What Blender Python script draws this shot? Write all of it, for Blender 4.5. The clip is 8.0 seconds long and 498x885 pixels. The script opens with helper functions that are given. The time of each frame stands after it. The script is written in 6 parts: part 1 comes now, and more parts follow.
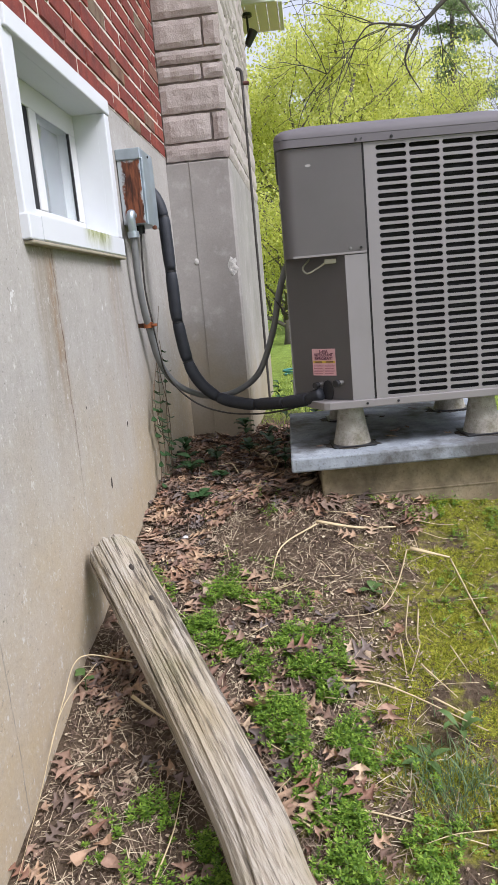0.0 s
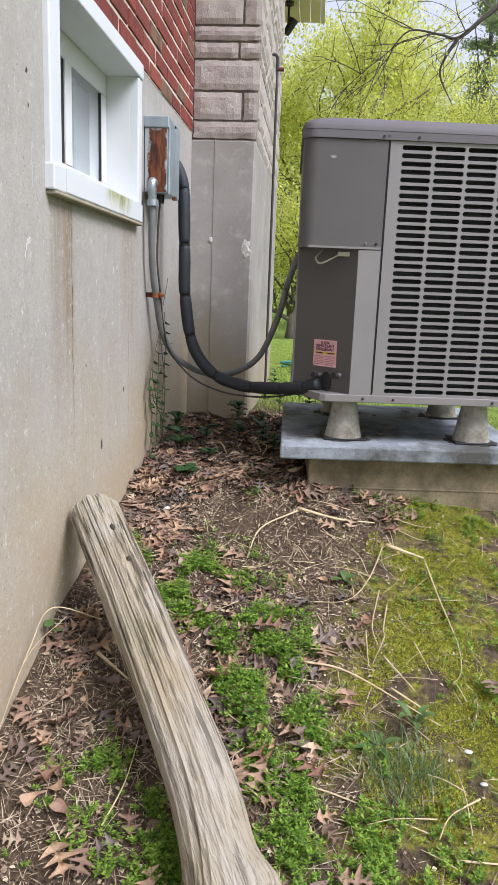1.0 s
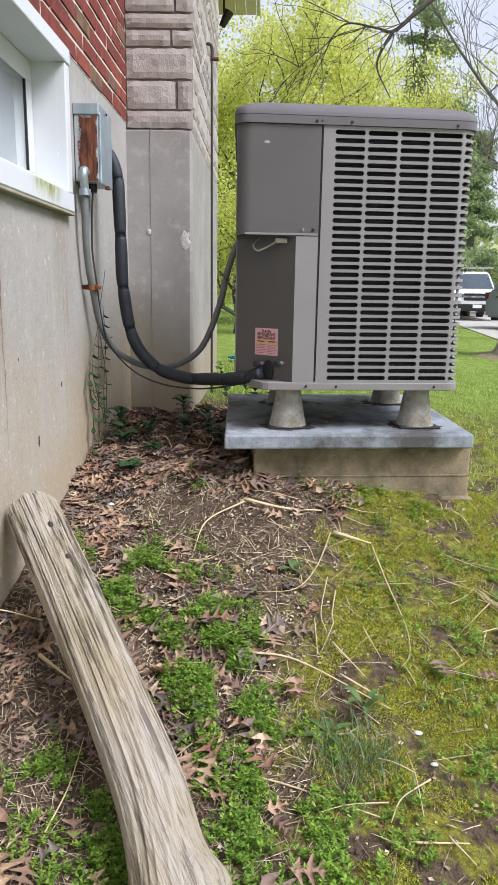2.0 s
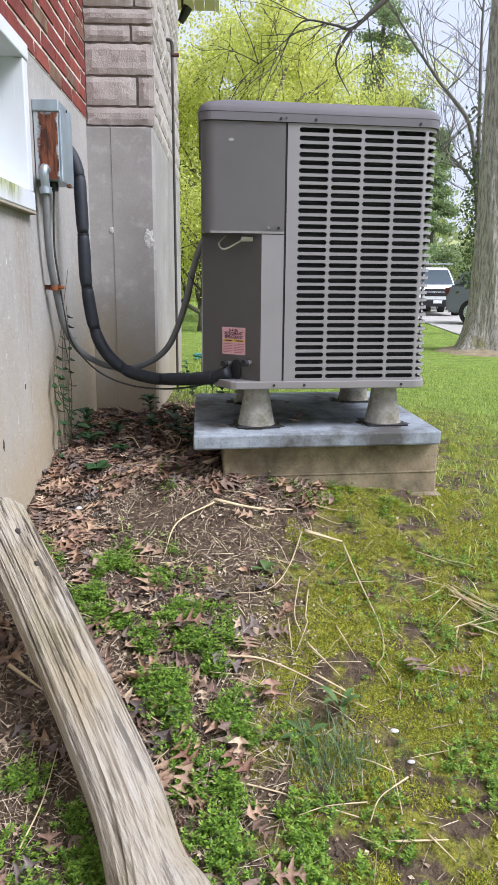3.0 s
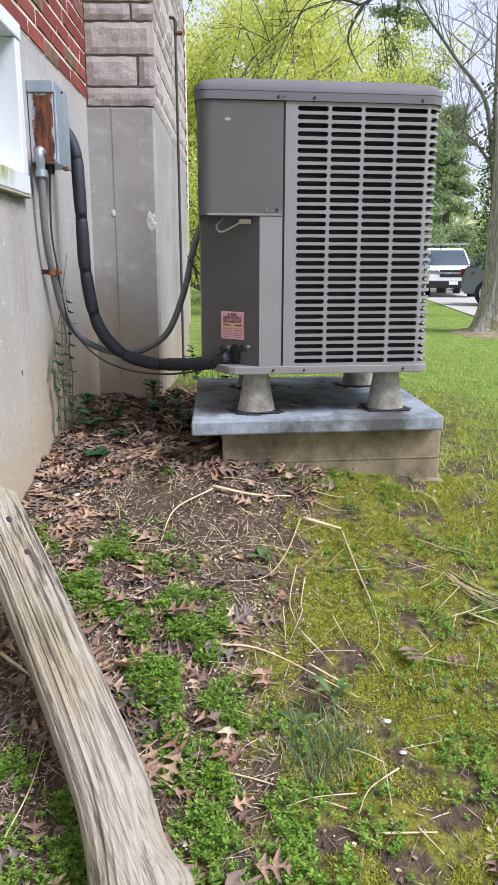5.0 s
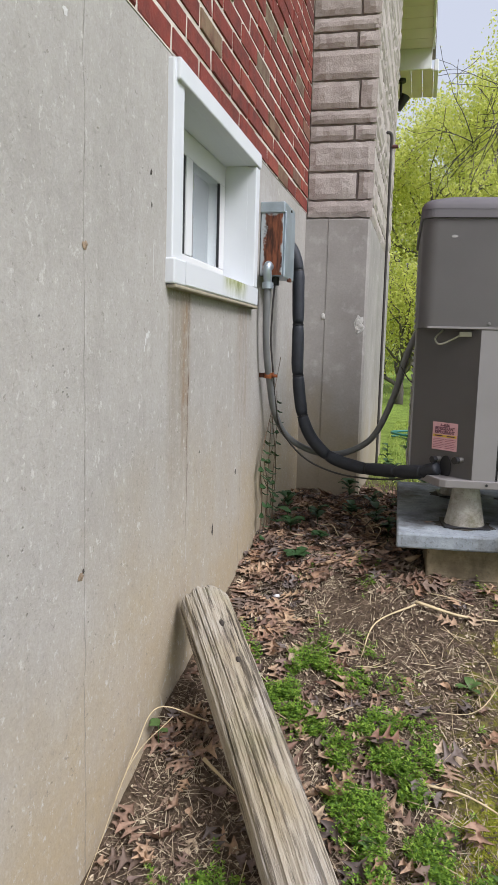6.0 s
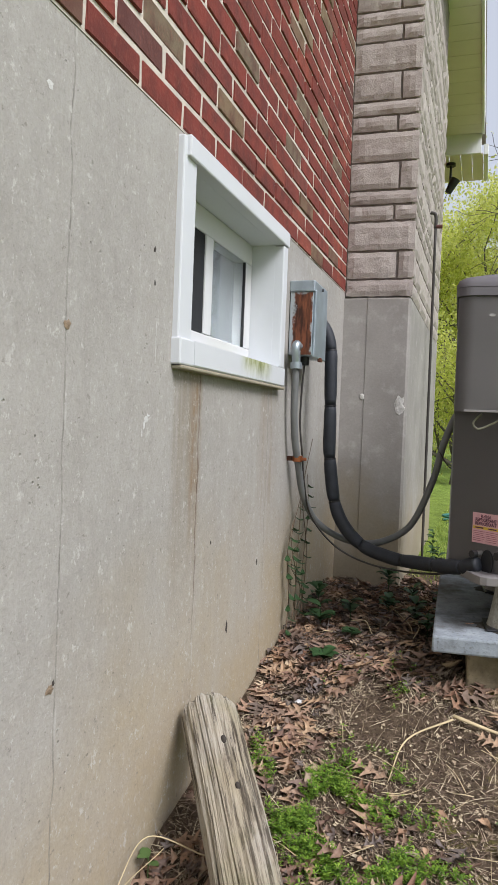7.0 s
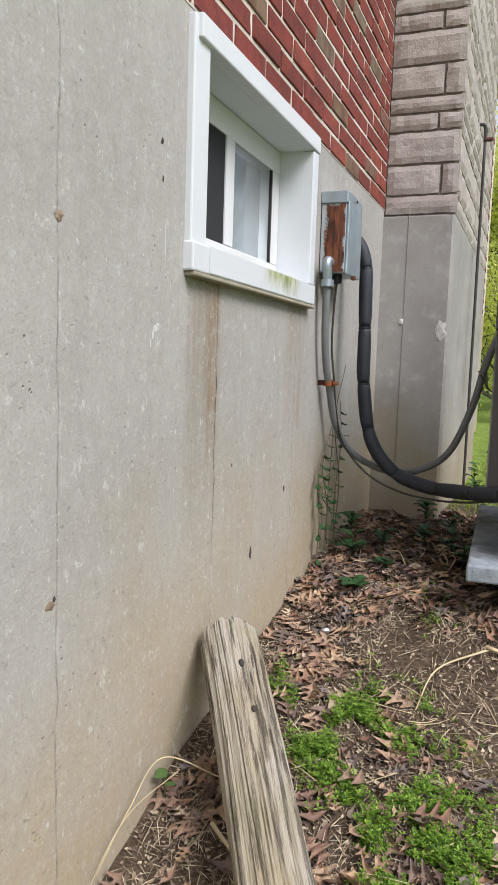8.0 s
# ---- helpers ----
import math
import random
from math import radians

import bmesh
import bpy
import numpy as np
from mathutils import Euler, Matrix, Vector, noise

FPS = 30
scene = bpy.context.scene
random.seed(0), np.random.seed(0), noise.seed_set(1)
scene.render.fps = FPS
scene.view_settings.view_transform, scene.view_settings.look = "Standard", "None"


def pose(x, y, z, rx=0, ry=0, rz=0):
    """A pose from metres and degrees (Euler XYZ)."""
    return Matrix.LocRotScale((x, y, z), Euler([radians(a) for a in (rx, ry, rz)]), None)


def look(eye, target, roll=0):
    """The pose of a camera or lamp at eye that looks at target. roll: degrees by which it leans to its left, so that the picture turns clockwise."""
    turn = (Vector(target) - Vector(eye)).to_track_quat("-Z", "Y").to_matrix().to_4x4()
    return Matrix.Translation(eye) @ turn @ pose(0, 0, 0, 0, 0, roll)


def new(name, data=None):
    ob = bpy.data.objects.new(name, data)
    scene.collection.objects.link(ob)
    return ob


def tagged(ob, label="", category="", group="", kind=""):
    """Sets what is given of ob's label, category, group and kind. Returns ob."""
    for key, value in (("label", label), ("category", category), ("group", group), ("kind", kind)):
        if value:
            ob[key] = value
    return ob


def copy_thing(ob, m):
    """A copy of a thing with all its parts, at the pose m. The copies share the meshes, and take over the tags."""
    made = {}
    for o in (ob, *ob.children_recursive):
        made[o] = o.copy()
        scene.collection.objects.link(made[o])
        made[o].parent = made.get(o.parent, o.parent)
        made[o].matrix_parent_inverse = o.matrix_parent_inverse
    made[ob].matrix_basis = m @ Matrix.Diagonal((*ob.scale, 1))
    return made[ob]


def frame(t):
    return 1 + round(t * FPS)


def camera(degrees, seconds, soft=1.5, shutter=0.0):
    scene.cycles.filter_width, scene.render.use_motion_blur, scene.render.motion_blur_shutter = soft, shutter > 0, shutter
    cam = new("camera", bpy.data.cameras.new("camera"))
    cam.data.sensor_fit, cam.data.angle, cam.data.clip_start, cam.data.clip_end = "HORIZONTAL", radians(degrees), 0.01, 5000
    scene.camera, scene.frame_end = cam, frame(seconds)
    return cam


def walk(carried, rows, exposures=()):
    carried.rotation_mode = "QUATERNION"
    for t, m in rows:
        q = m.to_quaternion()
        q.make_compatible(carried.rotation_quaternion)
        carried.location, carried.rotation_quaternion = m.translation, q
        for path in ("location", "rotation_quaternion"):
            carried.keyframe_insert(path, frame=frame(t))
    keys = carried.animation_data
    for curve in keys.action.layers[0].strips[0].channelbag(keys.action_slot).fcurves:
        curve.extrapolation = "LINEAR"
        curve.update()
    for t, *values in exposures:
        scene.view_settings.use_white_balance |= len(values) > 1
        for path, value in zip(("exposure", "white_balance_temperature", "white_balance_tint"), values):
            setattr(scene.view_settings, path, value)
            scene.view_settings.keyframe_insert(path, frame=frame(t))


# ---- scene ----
cam = camera(38.2, 8.0, 0.8)
PATH = [
    (0, (0.673, -1.733, 0.872), (0.476, 0.218, 0.478), -5.2),
    (0.5, (0.66, -1.741, 0.843), (0.48, 0.214, 0.462), -1.7),
    (1, (0.659, -1.764, 0.84), (0.499, 0.185, 0.421), 2.2),
    (1.5, (0.686, -1.756, 0.831), (0.567, 0.204, 0.452), 2.0),
    (2, (0.694, -1.733, 0.813), (0.661, 0.221, 0.389), 0.9),
    (3.3, (0.678, -1.715, 0.82), (0.746, 0.236, 0.384), 0.5),
    (3.5, (0.701, -1.715, 0.82), (0.743, 0.232, 0.362), 0.5),
    (4, (0.716, -1.71, 0.817), (0.763, 0.23, 0.334), 0.6),
    (4.2, (0.74, -1.693, 0.815), (0.802, 0.246, 0.329), 0.5),
    (5.3, (0.735, -1.688, 0.825), (0.71, 0.258, 0.364), -0.1),
    (5.5, (0.701, -1.689, 0.827), (0.592, 0.26, 0.39), 0.7),
    (5.9, (0.633, -1.683, 0.884), (0.233, 0.252, 0.577), 1.6),
    (6, (0.619, -1.682, 0.905), (0.161, 0.248, 0.644), 1.6),
    (6.5, (0.622, -1.641, 0.938), (0.053, 0.275, 0.855), 1.7),
    (7, (0.687, -1.508, 0.929), (0.068, 0.393, 0.872), 2.2),
    (7.5, (0.721, -1.407, 0.873), (0.026, 0.461, 0.702), 1.0),
    (8, (0.713, -1.396, 0.866), (-0.014, 0.453, 0.643), 1.9),
]
walk(cam, [(t, look(eye, target, roll)) for t, eye, target, roll in PATH], [(0, 0.49, 5980, 18), (2, 0.53, 5960, 16), (3.4, 0.61, 5720, 17), (4.4, 0.62, 5720, 17), (5.5, 0.52, 5850, 18), (6.3, 0.19, 6130, 14), (7.2, 0.20, 6130, 14), (8, 0.34, 6120, 14)])

# ---------------------------------------------------------------- light
SUN_EL, SUN_AZ = 48, 120
world = bpy.data.worlds.new("sky")
scene.world = world
world.use_nodes = True
wn = world.node_tree
sky = wn.nodes.new("ShaderNodeTexSky")
sky.sky_type, sky.sun_disc = "NISHITA", False
sky.sun_elevation, sky.sun_rotation = radians(SUN_EL), radians(SUN_AZ)
sky.air_density, sky.dust_density, sky.ozone_density = 1.0, 6.0, 1.0
veil = wn.nodes.new("ShaderNodeMix")
veil.data_type = "RGBA"
veil.inputs[0].default_value = 0.6
veil.inputs[7].default_value = (9.5, 9.8, 10.2, 1)
wn.links.new(sky.outputs[0], veil.inputs[6])
wn.links.new(veil.outputs[2], wn.nodes["Background"].inputs[0])
wn.nodes["Background"].inputs[1].default_value = 0.086
lamp = bpy.data.lights.new("sun", "SUN")
lamp.energy, lamp.angle, lamp.color = 3.3, radians(28), (1.0, 0.985, 0.955)
sun = new("sun", lamp)
sun.matrix_world = look((9.5, -4.6, 11.5), (0.8, 0.5, 0.3))


# ---------------------------------------------------------------- materials
def nodemat(name, rough=0.7, metal=0.0, spec=0.4):
    m = bpy.data.materials.new(name)
    m.use_nodes = True
    b = m.node_tree.nodes["Principled BSDF"]
    b.inputs["Roughness"].default_value = rough
    b.inputs["Metallic"].default_value = metal
    b.inputs["Specular IOR Level"].default_value = spec
    return m, m.node_tree, b


def val(nt, socket, v):
    if hasattr(v, "is_output"):
        nt.links.new(v, socket)
    elif isinstance(v, (tuple, list)) and len(v) == 3 and socket.type == "RGBA":
        socket.default_value = (*v, 1)
    else:
        socket.default_value = v


def coords(nt, kind="world", scale=(1, 1, 1)):
    if kind == "world":
        out = nt.nodes.new("ShaderNodeNewGeometry").outputs["Position"]
    else:
        out = nt.nodes.new("ShaderNodeTexCoord").outputs["Object"]
    mp = nt.nodes.new("ShaderNodeMapping")
    mp.inputs["Scale"].default_value = scale
    nt.links.new(out, mp.inputs["Vector"])
    return mp.outputs[0]


def noisy(nt, vec, scale, detail=4, rough=0.55):
    n = nt.nodes.new("ShaderNodeTexNoise")
    n.inputs["Scale"].default_value, n.inputs["Detail"].default_value, n.inputs["Roughness"].default_value = scale, detail, rough
    nt.links.new(vec, n.inputs["Vector"])
    return n.outputs["Fac"]


def cells(nt, vec, scale):
    n = nt.nodes.new("ShaderNodeTexVoronoi")
    n.inputs["Scale"].default_value = scale
    nt.links.new(vec, n.inputs["Vector"])
    return n.outputs["Distance"]


def ramp(nt, fac, stops):
    r = nt.nodes.new("ShaderNodeValToRGB")
    el = r.color_ramp.elements
    while len(el) < len(stops):
        el.new(0.5)
    for e, (p, c) in zip(el, stops):
        e.position = p
        e.color = (c, c, c, 1) if isinstance(c, (int, float)) else (*c, 1)
    nt.links.new(fac, r.inputs[0])
    return r.outputs[0]


def blend(nt, fac, a, b, how="MIX"):
    x = nt.nodes.new("ShaderNodeMix")
    x.data_type, x.blend_type = "RGBA", how
    val(nt, x.inputs[0], fac)
    val(nt, x.inputs[6], a)
    val(nt, x.inputs[7], b)
    return x.outputs[2]


def calc(nt, how, a, b=0.0, c=0.0):
    x = nt.nodes.new("ShaderNodeMath")
    x.operation = how
    val(nt, x.inputs[0], a)
    val(nt, x.inputs[1], b)
    val(nt, x.inputs[2], c)
    return x.outputs[0]


def axes(nt, vec):
    s = nt.nodes.new("ShaderNodeSeparateXYZ")
    nt.links.new(vec, s.inputs[0])
    return s.outputs


def chance(nt):
    return nt.nodes.new("ShaderNodeObjectInfo").outputs["Random"]


def island(nt):
    return nt.nodes.new("ShaderNodeNewGeometry").outputs["Random Per Island"]


def relief(nt, b, height, strength=0.4, dist=0.01):
    x = nt.nodes.new("ShaderNodeBump")
    x.inputs["Strength"].default_value, x.inputs["Distance"].default_value = strength, dist
    nt.links.new(height, x.inputs["Height"])
    nt.links.new(x.outputs[0], b.inputs["Normal"])


def simple(name, color, rough=0.6, metal=0.0, vary=0.25, scale=12, bump=0.15, kind="obj", spec=0.4):
    """Plain surface with colour variation at two scales and a fine relief."""
    m, nt, b = nodemat(name, rough, metal, spec)
    v = coords(nt, kind)
    n1, n2 = noisy(nt, v, scale, 5), noisy(nt, v, scale * 9, 3)
    lo = tuple(c * (1 - vary) for c in color)
    hi = tuple(min(1, c * (1 + vary)) for c in color)
    c1 = blend(nt, ramp(nt, n1, [(0.3, 0.0), (0.7, 1.0)]), lo, hi)
    nt.links.new(blend(nt, 0.25, c1, blend(nt, n2, lo, hi)), b.inputs["Base Color"])
    val(nt, b.inputs["Roughness"], calc(nt, "MULTIPLY_ADD", n1, 0.25, rough - 0.12))
    if bump:
        relief(nt, b, n2, bump, 0.004)
    return m


def leafy(name, stops, rough=0.55, through_light=0.0):
    m, nt, b = nodemat(name, rough, 0, 0.3)
    nt.links.new(ramp(nt, island(nt), stops), b.inputs["Base Color"])
    if through_light:
        t = nt.nodes.new("ShaderNodeBsdfTranslucent")
        nt.links.new(ramp(nt, island(nt), stops), t.inputs[0])
        mx = nt.nodes.new("ShaderNodeMixShader")
        mx.inputs[0].default_value = through_light
        nt.links.new(b.outputs[0], mx.inputs[1])
        nt.links.new(t.outputs[0], mx.inputs[2])
        nt.links.new(mx.outputs[0], nt.nodes["Material Output"].inputs[0])
    return m


def band(nt, v, lo, hi, soft):
    """1 between lo and hi, fading over soft."""
    a = nt.nodes.new("ShaderNodeMapRange")
    a.interpolation_type = "SMOOTHSTEP"
    val(nt, a.inputs[0], v)
    a.inputs[1].default_value, a.inputs[2].default_value = lo - soft, lo
    b = nt.nodes.new("ShaderNodeMapRange")
    b.interpolation_type = "SMOOTHSTEP"
    val(nt, b.inputs[0], v)
    b.inputs[1].default_value, b.inputs[2].default_value = hi, hi + soft
    return calc(nt, "MULTIPLY", a.outputs[0], calc(nt, "SUBTRACT", 1.0, b.outputs[0]))


def concrete_wall():
    m, nt, b = nodemat("poured_concrete", 0.88, 0, 0.25)
    v = coords(nt)
    x, y, z = axes(nt, v)
    big, mid, fine = noisy(nt, v, 2.2, 4), noisy(nt, v, 14, 6, 0.65), noisy(nt, v, 130, 4, 0.7)
    streak = noisy(nt, coords(nt, "world", (9, 9, 0.7)), 2.0, 5, 0.6)
    c = blend(nt, ramp(nt, big, [(0.3, 0), (0.7, 1)]), (0.325, 0.312, 0.295), (0.405, 0.392, 0.372))
    c = blend(nt, ramp(nt, mid, [(0.35, 0.0), (0.7, 0.45)]), c, (0.43, 0.425, 0.41))
    c = blend(nt, ramp(nt, streak, [(0.45, 0.0), (0.75, 0.14)]), c, (0.24, 0.225, 0.205))
    # clay splashed up from the soil, with an uneven upper edge
    edge = calc(nt, "ADD", calc(nt, "SUBTRACT", z, calc(nt, "MULTIPLY", y, 0.2)), calc(nt, "MULTIPLY", calc(nt, "SUBTRACT", big, 0.5), 0.9))
    clay = nt.nodes.new("ShaderNodeMapRange")
    clay.interpolation_type = "SMOOTHSTEP"
    val(nt, clay.inputs[0], edge)
    clay.inputs[1].default_value, clay.inputs[2].default_value = 0.68, -0.02
    c = blend(nt, calc(nt, "MULTIPLY", clay.outputs[0], calc(nt, "MULTIPLY_ADD", mid, 0.7, 0.42)), c, (0.40, 0.325, 0.205))
    # rust and dirt runs under the window
    runs = noisy(nt, coords(nt, "world", (1, 26, 1.6)), 1.0, 5, 0.65)
    below = band(nt, z, 0.88, 1.06, 0.50)
    wide = calc(nt, "MULTIPLY", band(nt, y, 0.03, 0.19, 0.02), below)
    c = blend(nt, calc(nt, "MULTIPLY", wide, ramp(nt, runs, [(0.35, 0.08), (0.65, 0.6)])), c, (0.22, 0.175, 0.115))
    ochre = calc(nt, "MULTIPLY", calc(nt, "MULTIPLY", band(nt, y, 0.155, 0.184, 0.035), band(nt, z, 0.86, 1.06, 0.36)), ramp(nt, runs, [(0.38, 0.35), (0.6, 1.0)]))
    c = blend(nt, calc(nt, "MULTIPLY", ochre, ramp(nt, mid, [(0.3, 0.9), (0.62, 0.25)])), c, (0.225, 0.135, 0.06))
    wob = calc(nt, "MULTIPLY_ADD", noisy(nt, coords(nt, "world", (1, 1, 3)), 3, 3), 0.03, -0.015)
    yy = calc(nt, "ADD", y, wob)
    line = calc(nt, "MULTIPLY", band(nt, yy, 0.186, 0.189, 0.003), band(nt, z, 0.62, 1.06, 0.3))
    c = blend(nt, calc(nt, "MULTIPLY", line, 1.0), c, (0.085, 0.040, 0.02))
    right = calc(nt, "MULTIPLY", band(nt, y, 0.7, 0.86, 0.05), band(nt, z, 0.75, 1.06, 0.25))
    c = blend(nt, calc(nt, "MULTIPLY", right, ramp(nt, runs, [(0.4, 0.0), (0.7, 0.5)])), c, (0.26, 0.19, 0.12))
    # seams of the forms, with pale lime along them
    for at, wd, dark in ((-0.432, 0.0012, (0.17, 0.16, 0.145)), (0.795, 0.0012, (0.20, 0.19, 0.175)), (0.187, 0.002, (0.28, 0.25, 0.21))):
        s = band(nt, yy, at - wd, at + wd, 0.0022)
        c = blend(nt, calc(nt, "MULTIPLY", s, ramp(nt, mid, [(0.4, 0.15), (0.6, 0.8)])), c, dark)
        s2 = band(nt, yy, at + 0.002, at + 0.006, 0.004)
        c = blend(nt, calc(nt, "MULTIPLY", s2, ramp(nt, noisy(nt, v, 9, 5), [(0.55, 0.0), (0.72, 0.55)])), c, (0.56, 0.555, 0.54))
    # pale scrapes and dark pinholes
    chip = ramp(nt, noisy(nt, coords(nt, "world", (1, 1.2, 0.9)), 19, 7, 0.75), [(0.60, 0.0), (0.645, 0.6)])
    c = blend(nt, chip, c, (0.58, 0.575, 0.56))
    fleck = ramp(nt, noisy(nt, coords(nt, "world", (1, 1.2, 0.9)), 52, 6, 0.75), [(0.60, 0.0), (0.65, 0.7)])
    c = blend(nt, fleck, c, (0.56, 0.555, 0.54))
    fleck2 = ramp(nt, noisy(nt, coords(nt, "world", (1.3, 1, 1.1)), 44, 6, 0.75), [(0.35, 0.6), (0.39, 0.0)])
    c = blend(nt, fleck2, c, (0.19, 0.175, 0.155))
    mott = noisy(nt, coords(nt, "world", (1, 1, 0.9)), 40, 8, 0.75)
    c = blend(nt, ramp(nt, mott, [(0.54, 0.0), (0.66, 0.32)]), c, (0.53, 0.525, 0.51))
    c = blend(nt, ramp(nt, mott, [(0.34, 0.32), (0.45, 0.0)]), c, (0.235, 0.225, 0.205))
    spots = cells(nt, v, 38)
    hole = ramp(nt, spots, [(0.05, 1.0), (0.13, 0.0)])
    hole = calc(nt, "MULTIPLY", hole, ramp(nt, noisy(nt, v, 5, 2), [(0.54, 0.0), (0.62, 1.0)]))
    c = blend(nt, calc(nt, "MULTIPLY", hole, 0.35), c, (0.18, 0.165, 0.15))
    c = blend(nt, 0.55, c, blend(nt, fine, (0.25, 0.24, 0.22), (0.62, 0.60, 0.57)), "OVERLAY")
    nt.links.new(c, b.inputs["Base Color"])
    h = calc(nt, "ADD", calc(nt, "MULTIPLY", fine, 0.5), calc(nt, "MULTIPLY", mid, 0.8))
    h = calc(nt, "SUBTRACT", calc(nt, "ADD", h, calc(nt, "MULTIPLY", mott, 0.3)), calc(nt, "MULTIPLY", hole, 1.6))
    relief(nt, b, h, 0.55, 0.005)
    return m


def brick_mat(per):
    m, nt, b = nodemat("fired_brick", 0.82, 0, 0.3)
    v = coords(nt)
    r = per(nt)
    n1, n2 = noisy(nt, v, 16, 5), noisy(nt, v, 90, 4, 0.65)
    c = ramp(nt, r, [(0.0, (0.15, 0.032, 0.024)), (0.3, (0.21, 0.042, 0.030)), (0.6, (0.17, 0.036, 0.028)), (0.78, (0.26, 0.062, 0.040)), (0.84, (0.11, 0.040, 0.036)), (0.90, (0.21, 0.155, 0.09)), (0.96, (0.16, 0.125, 0.085)), (1.0, (0.20, 0.048, 0.034))])
    c = blend(nt, ramp(nt, n1, [(0.40, 0.0), (0.68, 0.7)]), c, (0.085, 0.026, 0.022))
    c = blend(nt, ramp(nt, n2, [(0.55, 0.0), (0.8, 0.4)]), c, (0.36, 0.13, 0.09))
    nt.links.new(c, b.inputs["Base Color"])
    relief(nt, b, calc(nt, "ADD", n2, n1), 0.5, 0.004)
    return m


def stone_mat():
    m, nt, b = nodemat("cast_stone", 0.85, 0, 0.3)
    v = coords(nt)
    n1, n2, n3 = noisy(nt, v, 5, 5), noisy(nt, v, 17, 6, 0.6), noisy(nt, v, 150, 3)
    c = blend(nt, ramp(nt, n1, [(0.3, 0), (0.7, 1)]), (0.30, 0.265, 0.245), (0.42, 0.38, 0.355))
    c = blend(nt, calc(nt, "MULTIPLY", chance(nt), 0.5), c, (0.46, 0.425, 0.395))
    c = blend(nt, 0.4, c, blend(nt, n3, (0.3, 0.28, 0.27), (0.62, 0.6, 0.58)), "OVERLAY")
    nt.links.new(c, b.inputs["Base Color"])
    relief(nt, b, calc(nt, "ADD", n2, calc(nt, "MULTIPLY", n3, 0.3)), 0.6, 0.012)
    return m


def wood_mat():
    m, nt, b = nodemat("weathered_wood", 0.85, 0, 0.25)
    v = coords(nt, "obj", (1, 1, 0.07))
    g1, g2 = noisy(nt, v, 62, 8, 0.68), noisy(nt, v, 260, 4, 0.6)
    p = noisy(nt, coords(nt, "obj", (1, 1, 0.4)), 7, 4)
    c = blend(nt, ramp(nt, p, [(0.35, 0), (0.65, 1)]), (0.37, 0.315, 0.215), (0.46, 0.43, 0.385))
    ox, oy, oz = axes(nt, coords(nt, "obj"))
    worn = nt.nodes.new("ShaderNodeMapRange")
    val(nt, worn.inputs[0], calc(nt, "ADD", oz, calc(nt, "MULTIPLY_ADD", p, 0.5, -0.25)))
    worn.inputs[1].default_value, worn.inputs[2].default_value = 0.25, 0.95
    worn.inputs[3].default_value, worn.inputs[4].default_value = 0.7, 1.0
    c = blend(nt, calc(nt, "MULTIPLY", ramp(nt, g1, [(0.42, 0.97), (0.49, 0.0)]), worn.outputs[0]), c, (0.075, 0.062, 0.047))
    c = blend(nt, ramp(nt, g2, [(0.36, 0.5), (0.52, 0.0)]), c, (0.27, 0.22, 0.16))
    al = noisy(nt, coords(nt, "obj"), 5, 5)
    c = blend(nt, ramp(nt, al, [(0.52, 0.0), (0.72, 0.5)]), c, (0.20, 0.20, 0.085))
    nt.links.new(c, b.inputs["Base Color"])
    relief(nt, b, calc(nt, "ADD", g1, calc(nt, "MULTIPLY", g2, 0.4)), 0.9, 0.012)
    return m


